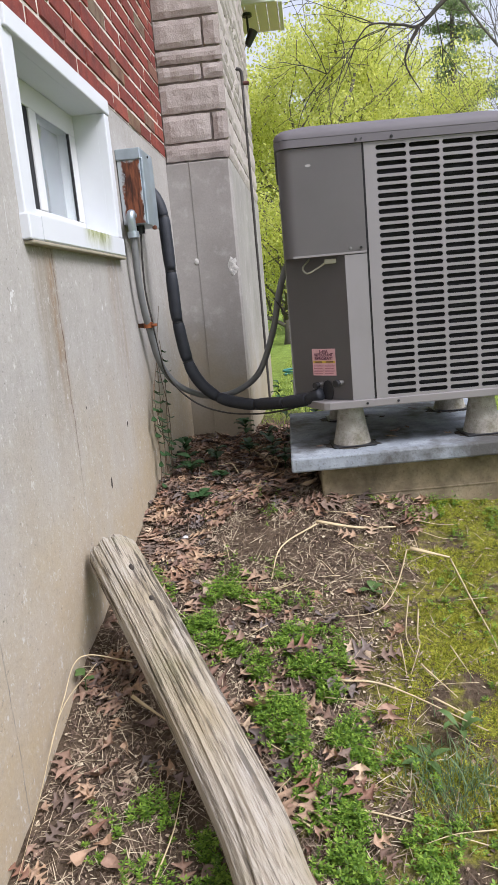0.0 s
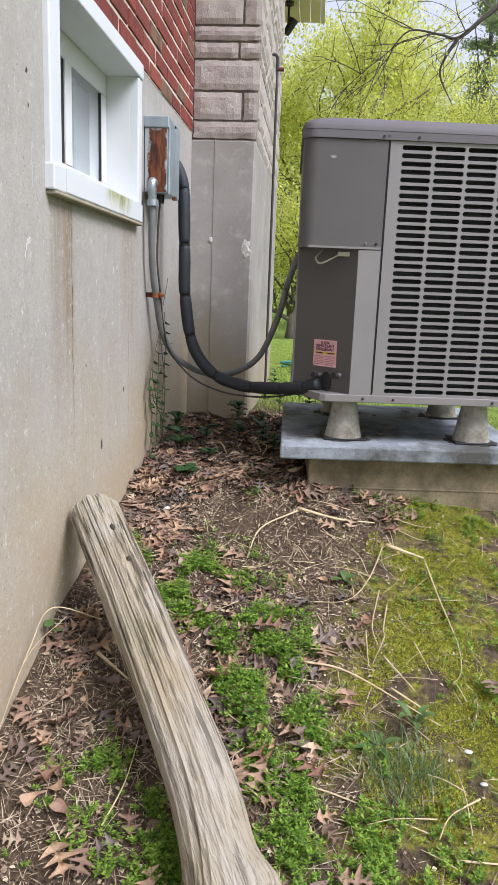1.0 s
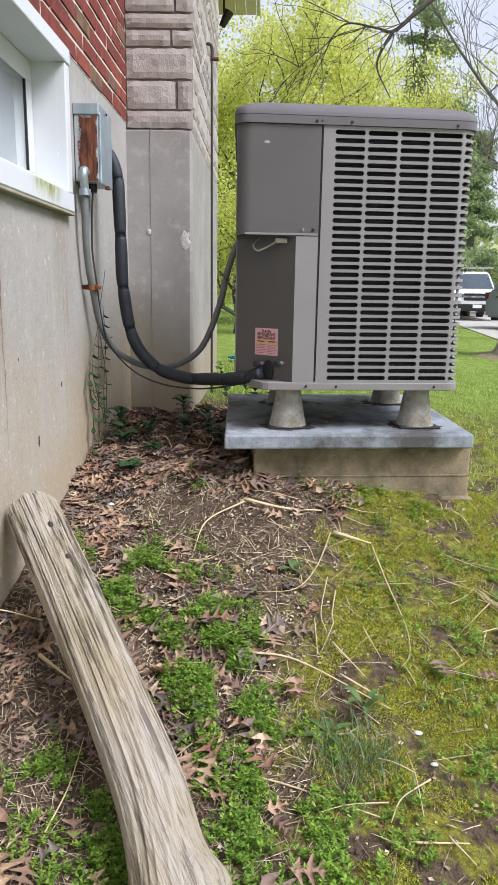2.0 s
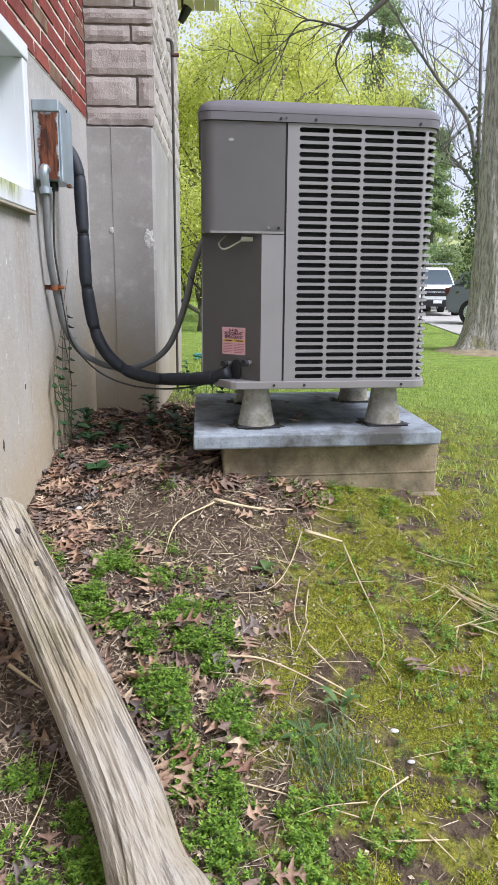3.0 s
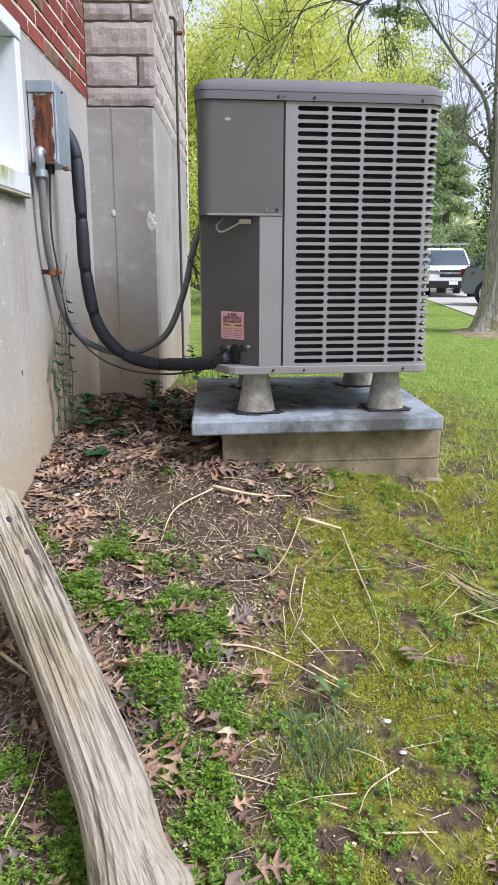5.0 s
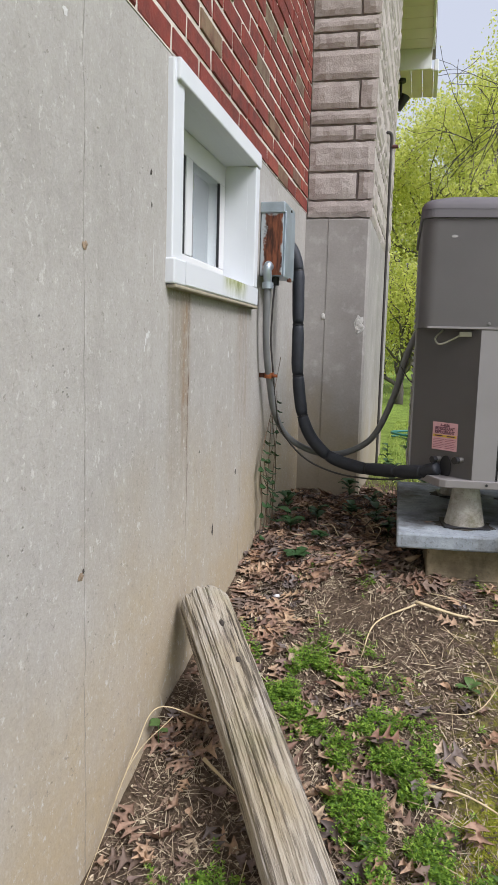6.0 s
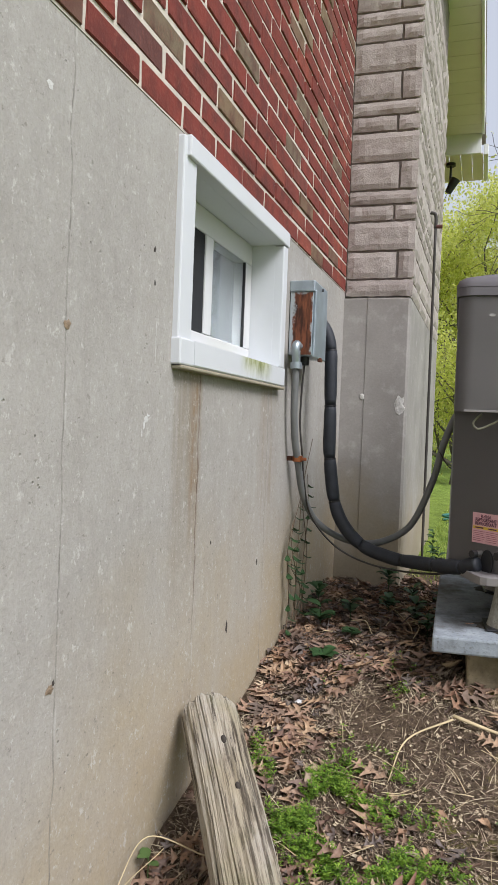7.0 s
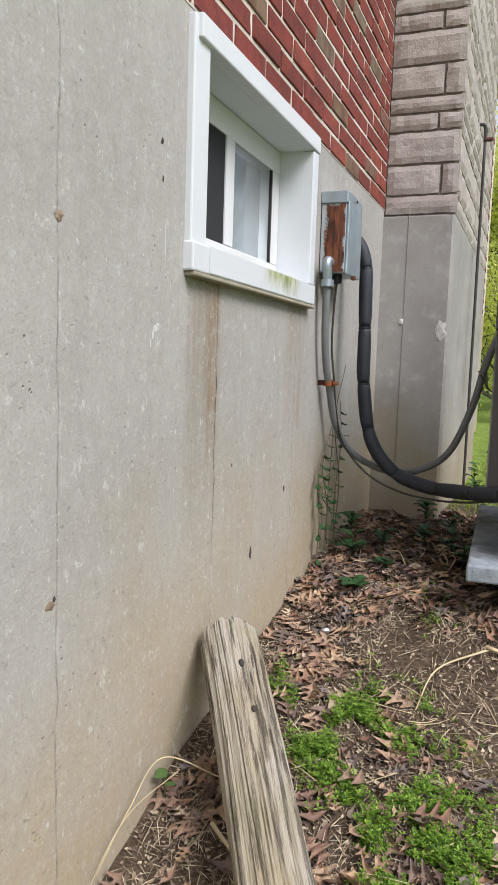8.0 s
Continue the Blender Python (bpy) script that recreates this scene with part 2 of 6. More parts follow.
def ground_mat():
    m, nt, b = nodemat("soil_moss_lawn", 0.95, 0, 0.15)
    v = coords(nt)
    x, y, z = axes(nt, v)
    n0, n1, n2, n3 = noisy(nt, v, 1.3, 3), noisy(nt, v, 6, 6, 0.65), noisy(nt, v, 38, 5, 0.7), noisy(nt, v, 220, 3, 0.7)
    soil = blend(nt, ramp(nt, n2, [(0.3, 0), (0.7, 1)]), (0.058, 0.040, 0.027), (0.185, 0.138, 0.092))
    soil = blend(nt, ramp(nt, n3, [(0.55, 0), (0.75, 0.6)]), soil, (0.22, 0.165, 0.115))
    moss = blend(nt, ramp(nt, n2, [(0.3, 0), (0.68, 1)]), (0.085, 0.085, 0.014), (0.43, 0.42, 0.06))
    moss = blend(nt, ramp(nt, n3, [(0.35, 0.5), (0.6, 0)]), moss, (0.05, 0.06, 0.015))
    reach = calc(nt, "ADD", x, calc(nt, "MULTIPLY_ADD", n1, 1.5, -0.75))
    t = nt.nodes.new("ShaderNodeMapRange")
    t.interpolation_type = "SMOOTHSTEP"
    val(nt, t.inputs[0], calc(nt, "SUBTRACT", reach, calc(nt, "MULTIPLY", y, 0.12)))
    t.inputs[1].default_value, t.inputs[2].default_value = 0.62, 0.98
    patch = ramp(nt, noisy(nt, v, 8, 5, 0.65), [(0.44, 0.0), (0.54, 1.0)])
    c = blend(nt, calc(nt, "MULTIPLY", t.outputs[0], patch), soil, moss)
    lawn = blend(nt, ramp(nt, n1, [(0.3, 0), (0.7, 1)]), (0.16, 0.23, 0.04), (0.34, 0.47, 0.09))
    lawn = blend(nt, ramp(nt, n2, [(0.4, 0.6), (0.6, 0)]), lawn, (0.05, 0.08, 0.018))
    away = nt.nodes.new("ShaderNodeMapRange")
    away.interpolation_type = "SMOOTHSTEP"
    far = calc(nt, "MAXIMUM", calc(nt, "MULTIPLY", x, 0.9), calc(nt, "SUBTRACT", y, 0.9))
    val(nt, away.inputs[0], calc(nt, "ADD", far, calc(nt, "MULTIPLY_ADD", n1, 1.0, -0.5)))
    away.inputs[1].default_value, away.inputs[2].default_value = 1.5, 2.5
    c = blend(nt, away.outputs[0], c, lawn)
    nt.links.new(c, b.inputs["Base Color"])
    relief(nt, b, calc(nt, "ADD", n2, calc(nt, "MULTIPLY", n3, 0.5)), 1.0, 0.02)
    return m


CONCRETE = concrete_wall()
BRICK, BRICKS = brick_mat(chance), brick_mat(island)
MORTAR = simple("mortar", (0.55, 0.50, 0.435), 0.9, 0, 0.2, 20, 0.5, "world")
STONE = stone_mat()
STONE_JOINT = simple("stone_joint", (0.23, 0.20, 0.185), 0.9, 0, 0.3, 25, 0.5, "world")
def chimney_concrete():
    m, nt, b = nodemat("chimney_concrete", 0.85, 0, 0.3)
    v = coords(nt)
    x, y, z = axes(nt, v)
    n1, n2, n3 = noisy(nt, v, 3.2, 5), noisy(nt, v, 16, 5, 0.6), noisy(nt, v, 110, 3)
    c = blend(nt, ramp(nt, n1, [(0.3, 0), (0.7, 1)]), (0.235, 0.222, 0.208), (0.335, 0.32, 0.30))
    c = blend(nt, ramp(nt, n2, [(0.55, 0.0), (0.75, 0.5)]), c, (0.46, 0.45, 0.43))
    lo = nt.nodes.new("ShaderNodeMapRange")
    lo.interpolation_type = "SMOOTHSTEP"
    val(nt, lo.inputs[0], calc(nt, "ADD", z, calc(nt, "MULTIPLY_ADD", n1, 0.8, -0.4)))
    lo.inputs[1].default_value, lo.inputs[2].default_value = 0.75, 0.25
    c = blend(nt, calc(nt, "MULTIPLY", lo.outputs[0], 0.75), c, (0.31, 0.26, 0.17))
    c = blend(nt, 0.35, c, blend(nt, n3, (0.3, 0.29, 0.28), (0.65, 0.64, 0.62)), "OVERLAY")
    nt.links.new(c, b.inputs["Base Color"])
    relief(nt, b, calc(nt, "ADD", n2, n3), 0.22, 0.003)
    return m


CHIMNEY_CONCRETE = chimney_concrete()
PAINT = simple("white_paint", (0.60, 0.62, 0.645), 0.45, 0, 0.04, 6, 0.06)
VINYL = simple("white_vinyl", (0.62, 0.625, 0.63), 0.4, 0, 0.04, 6, 0.03)
SCREEN = simple("grey_insect_screen", (0.20, 0.21, 0.22), 0.6, 0, 0.1, 30, 0.1)
# Near-black colour that stands for the unlit room.
UNLIT_BLACK = simple("unlit_room_black", (0.012, 0.012, 0.013), 0.7, 0, 0.2, 10, 0)
GALVANISED = simple("galvanised_steel", (0.42, 0.48, 0.52), 0.42, 0.75, 0.18, 18, 0.05)
RUST = simple("rusted_steel", (0.115, 0.042, 0.022), 0.75, 0.1, 0.6, 16, 0.35)
COPPER = simple("copper_clamp", (0.42, 0.15, 0.07), 0.4, 0.9, 0.3, 40, 0.1)
CONDUIT = simple("grey_pvc_conduit", (0.17, 0.175, 0.175), 0.5, 0, 0.15, 20, 0.05)
FOAM = simple("black_foam_insulation", (0.022, 0.025, 0.032), 0.6, 0, 0.35, 25, 0.3)
CABLE = simple("dark_cable", (0.045, 0.040, 0.036), 0.6, 0, 0.2, 20, 0.05)
CASE = simple("taupe_powder_coat", (0.243, 0.228, 0.227), 0.42, 0.1, 0.06, 5, 0.05)
# The case coat darkened for the lid, offsetting the sky light on top.
LID = simple("darkened_lid_coat", (0.14, 0.132, 0.142), 0.62, 0.0, 0.10, 6, 0.05, "obj", 0.25)
CASE_LIGHT = simple("grille_powder_coat", (0.250, 0.238, 0.240), 0.42, 0.1, 0.06, 5, 0.05)
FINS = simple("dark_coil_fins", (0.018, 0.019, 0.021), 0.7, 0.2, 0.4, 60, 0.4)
STEEL = simple("screw_steel", (0.35, 0.34, 0.33), 0.4, 0.8, 0.2, 30, 0)
BLACK = simple("black_plastic", (0.02, 0.02, 0.022), 0.45, 0, 0.2, 20, 0.05)
CREAM = simple("cream_plug", (0.46, 0.44, 0.36), 0.5, 0, 0.1, 20, 0)
def grimy(name, base, pale, dirt, scale, amount):
    """Weathered surface: pale wash, dark dirt blotches and fine speckle."""
    m, nt, b = nodemat(name, 0.75, 0, 0.3)
    v = coords(nt, "obj")
    n1, n2, n3 = noisy(nt, v, scale, 6, 0.65), noisy(nt, v, scale * 3.3, 5, 0.6), noisy(nt, v, scale * 25, 3)
    c = blend(nt, ramp(nt, n2, [(0.42, 0.0), (0.68, 0.8)]), base, pale)
    c = blend(nt, ramp(nt, n1, [(0.46, 0.0), (0.64, amount)]), c, dirt)
    c = blend(nt, ramp(nt, n3, [(0.56, 0.0), (0.72, 0.55)]), c, dirt)
    nt.links.new(c, b.inputs["Base Color"])
    relief(nt, b, calc(nt, "ADD", n2, n3), 0.35, 0.004)
    return m


PAD = grimy("blue_grey_pad", (0.24, 0.27, 0.30), (0.36, 0.40, 0.44), (0.075, 0.072, 0.066), 4, 0.95)
PLINTH = grimy("stained_concrete", (0.25, 0.20, 0.125), (0.36, 0.30, 0.20), (0.085, 0.068, 0.042), 4, 0.85)
RISER = grimy("dirty_riser", (0.33, 0.31, 0.27), (0.52, 0.50, 0.44), (0.11, 0.10, 0.06), 9, 0.85)
WOOD = wood_mat()
GROUND = ground_mat()
SOFFIT = simple("cream_soffit", (0.74, 0.69, 0.66), 0.5, 0, 0.06, 4, 0.03, "world")
TRIM = simple("white_trim", (0.74, 0.75, 0.76), 0.45, 0, 0.05, 4, 0.03, "world")
DRIVE = simple("pale_driveway", (0.42, 0.40, 0.37), 0.9, 0, 0.15, 3, 0.3, "world")


# ---------------------------------------------------------------- mesh helpers
def finish(bm, name, material, smooth=False):
    me = bpy.data.meshes.new(name)
    bm.to_mesh(me)
    bm.free()
    me.materials.append(material)
    if smooth:
        me.polygons.foreach_set("use_smooth", [True] * len(me.polygons))
        me.set_sharp_from_angle(angle=radians(40))
    return me


def part(name, bm, material, parent=None, label="", smooth=False):
    """Links a bmesh as one mesh object under a thing or a part."""
    ob = new(name, finish(bm, name, material, smooth))
    ob.parent = parent
    return tagged(ob, label)


def raw(name, verts, faces, material, parent=None, label="", smooth=False):
    me = bpy.data.meshes.new(name)
    me.from_pydata(verts, [], faces)
    me.materials.append(material)
    if smooth:
        me.polygons.foreach_set("use_smooth", [True] * len(me.polygons))
    ob = new(name, me)
    ob.parent = parent
    return tagged(ob, label)


def thing(name, m, label, category, group="", kind=""):
    ob = new(name)
    ob.empty_display_size = 0.05
    ob.matrix_world = m
    return tagged(ob, label, category, group, kind)


def block(x0, x1, y0, y1, z0, z1, bevel=0.0, bm=None, seg=2):
    bm = bm or bmesh.new()
    vs = bmesh.ops.create_cube(bm, size=1.0)["verts"]
    for v in vs:
        v.co = Vector((x0 + (v.co.x + 0.5) * (x1 - x0), y0 + (v.co.y + 0.5) * (y1 - y0), z0 + (v.co.z + 0.5) * (z1 - z0)))
    if bevel:
        es = list({e for v in vs for e in v.link_edges})
        bmesh.ops.bevel(bm, geom=es, offset=bevel, segments=seg, affect="EDGES", profile=0.5)
    return bm


def prism(outline, z0, z1, bevel=0.0):
    """A plan outline, drawn up from z0 to z1."""
    bm = bmesh.new()
    lo = [bm.verts.new((x, y, z0)) for x, y in outline]
    hi = [bm.verts.new((x, y, z1)) for x, y in outline]
    n = len(outline)
    for i in range(n):
        bm.faces.new((lo[i], lo[(i + 1) % n], hi[(i + 1) % n], hi[i]))
    bm.faces.new(hi)
    bm.faces.new(lo[::-1])
    bmesh.ops.recalc_face_normals(bm, faces=bm.faces)
    if bevel:
        es = [e for e in bm.edges if abs(e.verts[0].co.z - e.verts[1].co.z) < 1e-6]
        bmesh.ops.bevel(bm, geom=es, offset=bevel, segments=2, affect="EDGES", profile=0.5)
    return bm


def smooth_path(pts, per=8):
    """Catmull-Rom through pts."""
    p = [Vector(q) for q in pts]
    p = [p[0] * 2 - p[1]] + p + [p[-1] * 2 - p[-2]]
    out = []
    for i in range(1, len(p) - 2):
        for k in range(per):
            t = k / per
            a, b, c, d = p[i - 1], p[i], p[i + 1], p[i + 2]
            out.append(0.5 * ((2 * b) + (c - a) * t + (2 * a - 5 * b + 4 * c - d) * t * t + (3 * b - a - 3 * c + d) * t ** 3))
    out.append(p[-2])
    return out


def tube_into(verts, faces, pts, radii, n=8, flat=1.0):
    base = len(verts)
    side = None
    for i, q in enumerate(pts):
        d = (pts[min(i + 1, len(pts) - 1)] - pts[max(i - 1, 0)])
        d = d.normalized() if d.length > 1e-9 else Vector((0, 0, 1))
        if side is None:
            side = d.orthogonal().normalized()
        side = (side - d * side.dot(d))
        side = side.normalized() if side.length > 1e-6 else d.orthogonal().normalized()
        up = d.cross(side)
        r = radii[i] if hasattr(radii, "__len__") else radii
        for k in range(n):
            a = 2 * math.pi * k / n
            verts.append(tuple(q + side * (math.cos(a) * r) + up * (math.sin(a) * r * flat)))
    for i in range(len(pts) - 1):
        for k in range(n):
            a, b = base + i * n + k, base + i * n + (k + 1) % n
            faces.append((a, b, b + n, a + n))
    faces.append(tuple(base + k for k in range(n))[::-1])
    faces.append(tuple(base + (len(pts) - 1) * n + k for k in range(n)))


def tube(name, pts, radii, material, parent=None, label="", n=10, per=8, flat=1.0):
    verts, faces = [], []
    q = smooth_path(pts, per)
    if hasattr(radii, "__call__"):
        radii = [radii(i / (len(q) - 1)) for i in range(len(q))]
    tube_into(verts, faces, q, radii, n, flat)
    return raw(name, verts, faces, material, parent, label, True)


def lerp_table(t, table):
    for (a, va), (b, vb) in zip(table, table[1:]):
        if t <= b:
            k = max(0.0, (t - a) / (b - a))
            return va + (vb - va) * k
    return table[-1][1]


def ease(t, a, b):
    k = min(1.0, max(0.0, (t - a) / (b - a)))
    return k * k * (3 - 2 * k)


def ground_z(x, y):
    bank = lerp_table(y, [(-6, -0.62), (-1.2, -0.36), (-0.4, -0.17), (0.0, -0.055), (0.7, 0.07), (1.1, 0.14), (1.8, 0.165), (6, 0.09), (14, -0.1), (30, -0.3)])
    near = bank - 0.06 * min(max(x, 0.0), 1.6)
    lawn = lerp_table(y, [(-6, -0.75), (-1, -0.50), (1, -0.36), (4, -0.31), (30, -0.30)])
    k = ease(x, 1.35, 4.5)
    heap = 0.075 * math.exp(-((x - 0.72) / 0.40) ** 2 - ((y - 0.86) / 0.28) ** 2) + 0.035 * math.exp(-((x - 1.3) / 0.35) ** 2 - ((y - 0.9) / 0.22) ** 2)
    return near * (1 - k) + lawn * k + heap


def lumps(x, y):
    return 0.014 * noise.noise((x * 3.1, y * 3.1, 0.3)) + 0.009 * noise.noise((x * 9, y * 9, 4.0)) + 0.004 * noise.noise((x * 27, y * 27, 8.0))


def gz(x, y):
    return ground_z(x, y) + lumps(x, y)


def ball(r, m, seg=10):
    bm = bmesh.new()
    bmesh.ops.create_uvsphere(bm, u_segments=seg, v_segments=seg // 2 + 2, radius=r, matrix=m)
    return bm


def rod(r, length, m, seg=12, r2=None):
    bm = bmesh.new()
    bmesh.ops.create_cone(bm, cap_ends=True, segments=seg, radius1=r, radius2=r if r2 is None else r2, depth=length, matrix=m @ pose(0, 0, length / 2))
    return bm


# ---------------------------------------------------------------- ground
def spread(dense0, dense1, step, lo, hi):
    out = list(np.arange(dense0, dense1 + 1e-6, step))
    s = step
    while out[-1] < hi:
        s *= 1.22
        out.append(min(hi, out[-1] + s))
    s = step
    while out[0] > lo:
        s *= 1.22
        out.insert(0, max(lo, out[0] - s))
    return out


gx, gy = spread(-0.04, 2.0, 0.025, -900, 900), spread(-1.4, 2.4, 0.025, -900, 900)
gv = [(x, y, gz(x, y)) for y in gy for x in gx]
w = len(gx)
gf = [(j * w + i, j * w + i + 1, (j + 1) * w + i + 1, (j + 1) * w + i) for j in range(len(gy) - 1) for i in range(w - 1)]
ground = raw("ground", gv, gf, GROUND, None, "sloping bank of soil, moss and weeds turning into mown lawn", True)
tagged(ground, category="ground", kind="structure")

# ---------------------------------------------------------------- house: foundation, brick, chimney, eave
Z_BRICK, Y_CHIM, WIN = 1.587, 2.04, (-0.002, 0.892, 1.055, 1.58)
wall = thing("wall_foundation", Matrix(), "grey poured concrete basement wall with form seams and rust runs", "wall", kind="structure")
H0, H1, H2, H3 = 0.045, 0.862, 1.09, 1.56
part("wall_panel", block(-0.25, 0.0, -4.0, H0, -1.2, Z_BRICK), CONCRETE, wall)
part("wall_panel", block(-0.25, 0.0, H1, 9.0, -1.2, Z_BRICK), CONCRETE, wall)
part("wall_panel", block(-0.25, 0.0, H0, H1, -1.2, H2), CONCRETE, wall)
part("wall_panel", block(-0.25, 0.0, H0, H1, H3, Z_BRICK), CONCRETE, wall)
part("wall_back", block(-3.2, -3.0, -4.0, 9.0, -1.2, 4.0), CONCRETE, wall)

def blot(name, y, z, ry, rz, material, proud=0.0015, seed=1):
    """A small uneven mark standing hardly proud of the wall."""
    bm = bmesh.new()
    rnd = random.Random(seed)
    ring = [bm.verts.new((proud * 0.3, y + ry * math.cos(a * 0.4488) * rnd.uniform(0.6, 1.2), z + rz * math.sin(a * 0.4488) * rnd.uniform(0.6, 1.2))) for a in range(14)]
    top = bm.verts.new((proud, y, z))
    for a in range(14):
        bm.faces.new((ring[a], ring[(a + 1) % 14], top))
    bmesh.ops.recalc_face_normals(bm, faces=bm.faces)
    return part(name, bm, material, wall)


TIE_RUST = simple("rusty_tie_mark", (0.25, 0.185, 0.125), 0.9, 0, 0.5, 60, 0.6, "world")
SCRAPE = simple("pale_scrape", (0.54, 0.535, 0.52), 0.9, 0, 0.1, 60, 0.4, "world")
PIT = simple("dark_pit", (0.05, 0.042, 0.035), 0.95, 0, 0.3, 60, 0.3, "world")
blot("form_tie_mark", -0.430, 1.084, 0.013, 0.010, TIE_RUST, 0.003, 1)
blot("form_tie_mark", -0.451, 0.457, 0.012, 0.010, TIE_RUST, 0.003, 2)
blot("pit", -0.440, 0.466, 0.004, 0.006, PIT, 0.0035, 3)
blot("pit", 0.454, 0.332, 0.010, 0.020, PIT, 0.002, 4)
blot("pit", 0.727, 0.472, 0.008, 0.012, PIT, 0.002, 5)
blot("scrape", -0.115, 0.926, 0.009, 0.007, SCRAPE, 0.0008, 6)
blot("scrape", -0.124, 0.914, 0.005, 0.011, SCRAPE, 0.0008, 16)
blot("scrape", -0.104, 0.934, 0.006, 0.003, SCRAPE, 0.0008, 17)
blot("scrape", -0.133, 0.896, 0.003, 0.011, SCRAPE, 0.0008, 7)
blot("scrape", -0.108, 0.932, 0.003, 0.009, SCRAPE, 0.0005, 8)
blot("scrape", -0.08, 1.10, 0.0015, 0.050, SCRAPE, 0.0006, 9)
blot("pit", -0.10, 1.29, 0.006, 0.008, PIT, 0.002, 11)
blot("pit", -0.095, 1.22, 0.004, 0.007, PIT, 0.002, 12)
blot("scrape", -0.50, 1.46, 0.010, 0.008, SCRAPE, 0.0007, 13)
blot("pit", 0.30, 0.60, 0.004, 0.006, PIT, 0.002, 14)
blot("scrape", 0.60, 0.88, 0.004, 0.012, SCRAPE, 0.0007, 15)

brick_wall = thing("wall_brick", Matrix(), "red brick wall with pale mortar and a few tan bricks", "wall", kind="structure")
part("mortar_bed", block(-0.25, 0.0015, -4.0, 9.0, Z_BRICK + 0.001, 4.05), MORTAR, brick_wall)

eave = thing("eave", Matrix(), "cream vinyl soffit with white fascia boards along the roof edge", "eave", kind="structure")
for k in range(44):
    y0 = -4.0 + k * 0.235
    part("soffit_panel", block(-0.02, 0.53, y0, y0 + 0.231, 4.0, 4.012, 0.003), SOFFIT, eave)
part("fascia", block(0.532, 0.556, -4.0, 6.34, 3.985, 4.20, 0.003), TRIM, eave)
part("end_board", block(-0.02, 0.53, 6.345, 6.37, 3.80, 4.20, 0.003), TRIM, eave)
for k in range(5):
    part("soffit_panel", block(-0.02 + 0.115 * k, 0.091 + 0.115 * k, 6.372, 7.2, 3.80, 3.812, 0.002), SOFFIT, eave)
part("gutter", block(0.556, 0.60, 6.372, 7.2, 3.79, 3.90, 0.006), TRIM, eave)
roof = new("roof", finish(prism([(-3.2, -4.0), (0.56, -4.0), (0.56, 7.2), (-3.2, 7.2)], 4.201, 4.30), "roof", STONE_JOINT))
tagged(roof, "dark shingle roof edge above the eave", "roof", kind="structure")

chimney = thing("chimney", pose(0, Y_CHIM, 0), "stone-faced chimney on a grey concrete base", "chimney", kind="structure")
bm = bmesh.new()
XC, YL = 0.326, 2.02
block(-0.03, XC, 0.0, YL, -0.6, 1.566, 0.012, bm, 1)
bmesh.ops.subdivide_edges(bm, edges=bm.edges[:], cuts=3, use_grid_fill=True)
part("chimney_base", bm, CHIMNEY_CONCRETE, chimney, "smooth grey concrete base with a chipped corner")
bm = ball(0.05, Matrix.Diagonal((0.5, 0.10, 0.9, 1)), 14)
for v in bm.verts:
    v.co *= 1 + 0.7 * noise.noise(v.co * 45)
ob = part("chip", bm, simple("fresh_broken_concrete", (0.52, 0.51, 0.48), 0.95, 0, 0.3, 40, 0.8), chimney, "pale broken chip in the corner")
ob.location = (0.292, 0.001, 1.035)
part("form_seam", block(0.118, 0.121, -0.0025, 0.002, -0.1, 1.566), CHIMNEY_CONCRETE, chimney)
ob = part("form_tie", ball(0.016, Matrix.Diagonal((0.8, 0.35, 1, 1)), 10), bpy.data.materials["fresh_broken_concrete"], chimney)
ob.location = (0.108, 0.0, 1.075)
part("chimney_core", block(0.001, 0.307, 0.012, YL - 0.01, 1.567, 4.3), STONE_JOINT, chimney)


def rough_stone(u0, u1, z0, z1, proud=0.024, seed=0):
    """A split-faced stone as a grid in the u-z plane, face towards -y."""
    rnd = random.Random(seed)
    nu, nz = max(3, int((u1 - u0) / 0.03)), max(3, int((z1 - z0) / 0.025))
    bm = bmesh.new()
    rows = []
    for j in range(nz + 1):
        row = []
        for i in range(nu + 1):
            a, c = i / nu, j / nz
            u, z = u0 + (u1 - u0) * a, z0 + (z1 - z0) * c
            rim = min(a * (u1 - u0), (1 - a) * (u1 - u0), c * (z1 - z0), (1 - c) * (z1 - z0))
            d = proud * (0.62 if rim < 1e-6 else 1.0) + noise.noise((u * 22 + seed, z * 22, seed * 1.7)) * 0.005
            jit = 0.002 if rim < 1e-6 else 0.0
            row.append(bm.verts.new((u + rnd.uniform(-jit, jit), -d, z + rnd.uniform(-jit, jit))))
        rows.append(row)
    for j in range(nz):
        for i in range(nu):
            bm.faces.new((rows[j][i], rows[j][i + 1], rows[j + 1][i + 1], rows[j + 1][i]))
    ring = rows[0] + [r[-1] for r in rows[1:]] + rows[-1][-2::-1] + [r[0] for r in rows[-2:0:-1]]
    back = [bm.verts.new((v.co.x, 0.0, v.co.z)) for v in ring]
    for i in range(len(ring)):
        k = (i + 1) % len(ring)
        bm.faces.new((ring[k], ring[i], back[i], back[k]))
    return bm


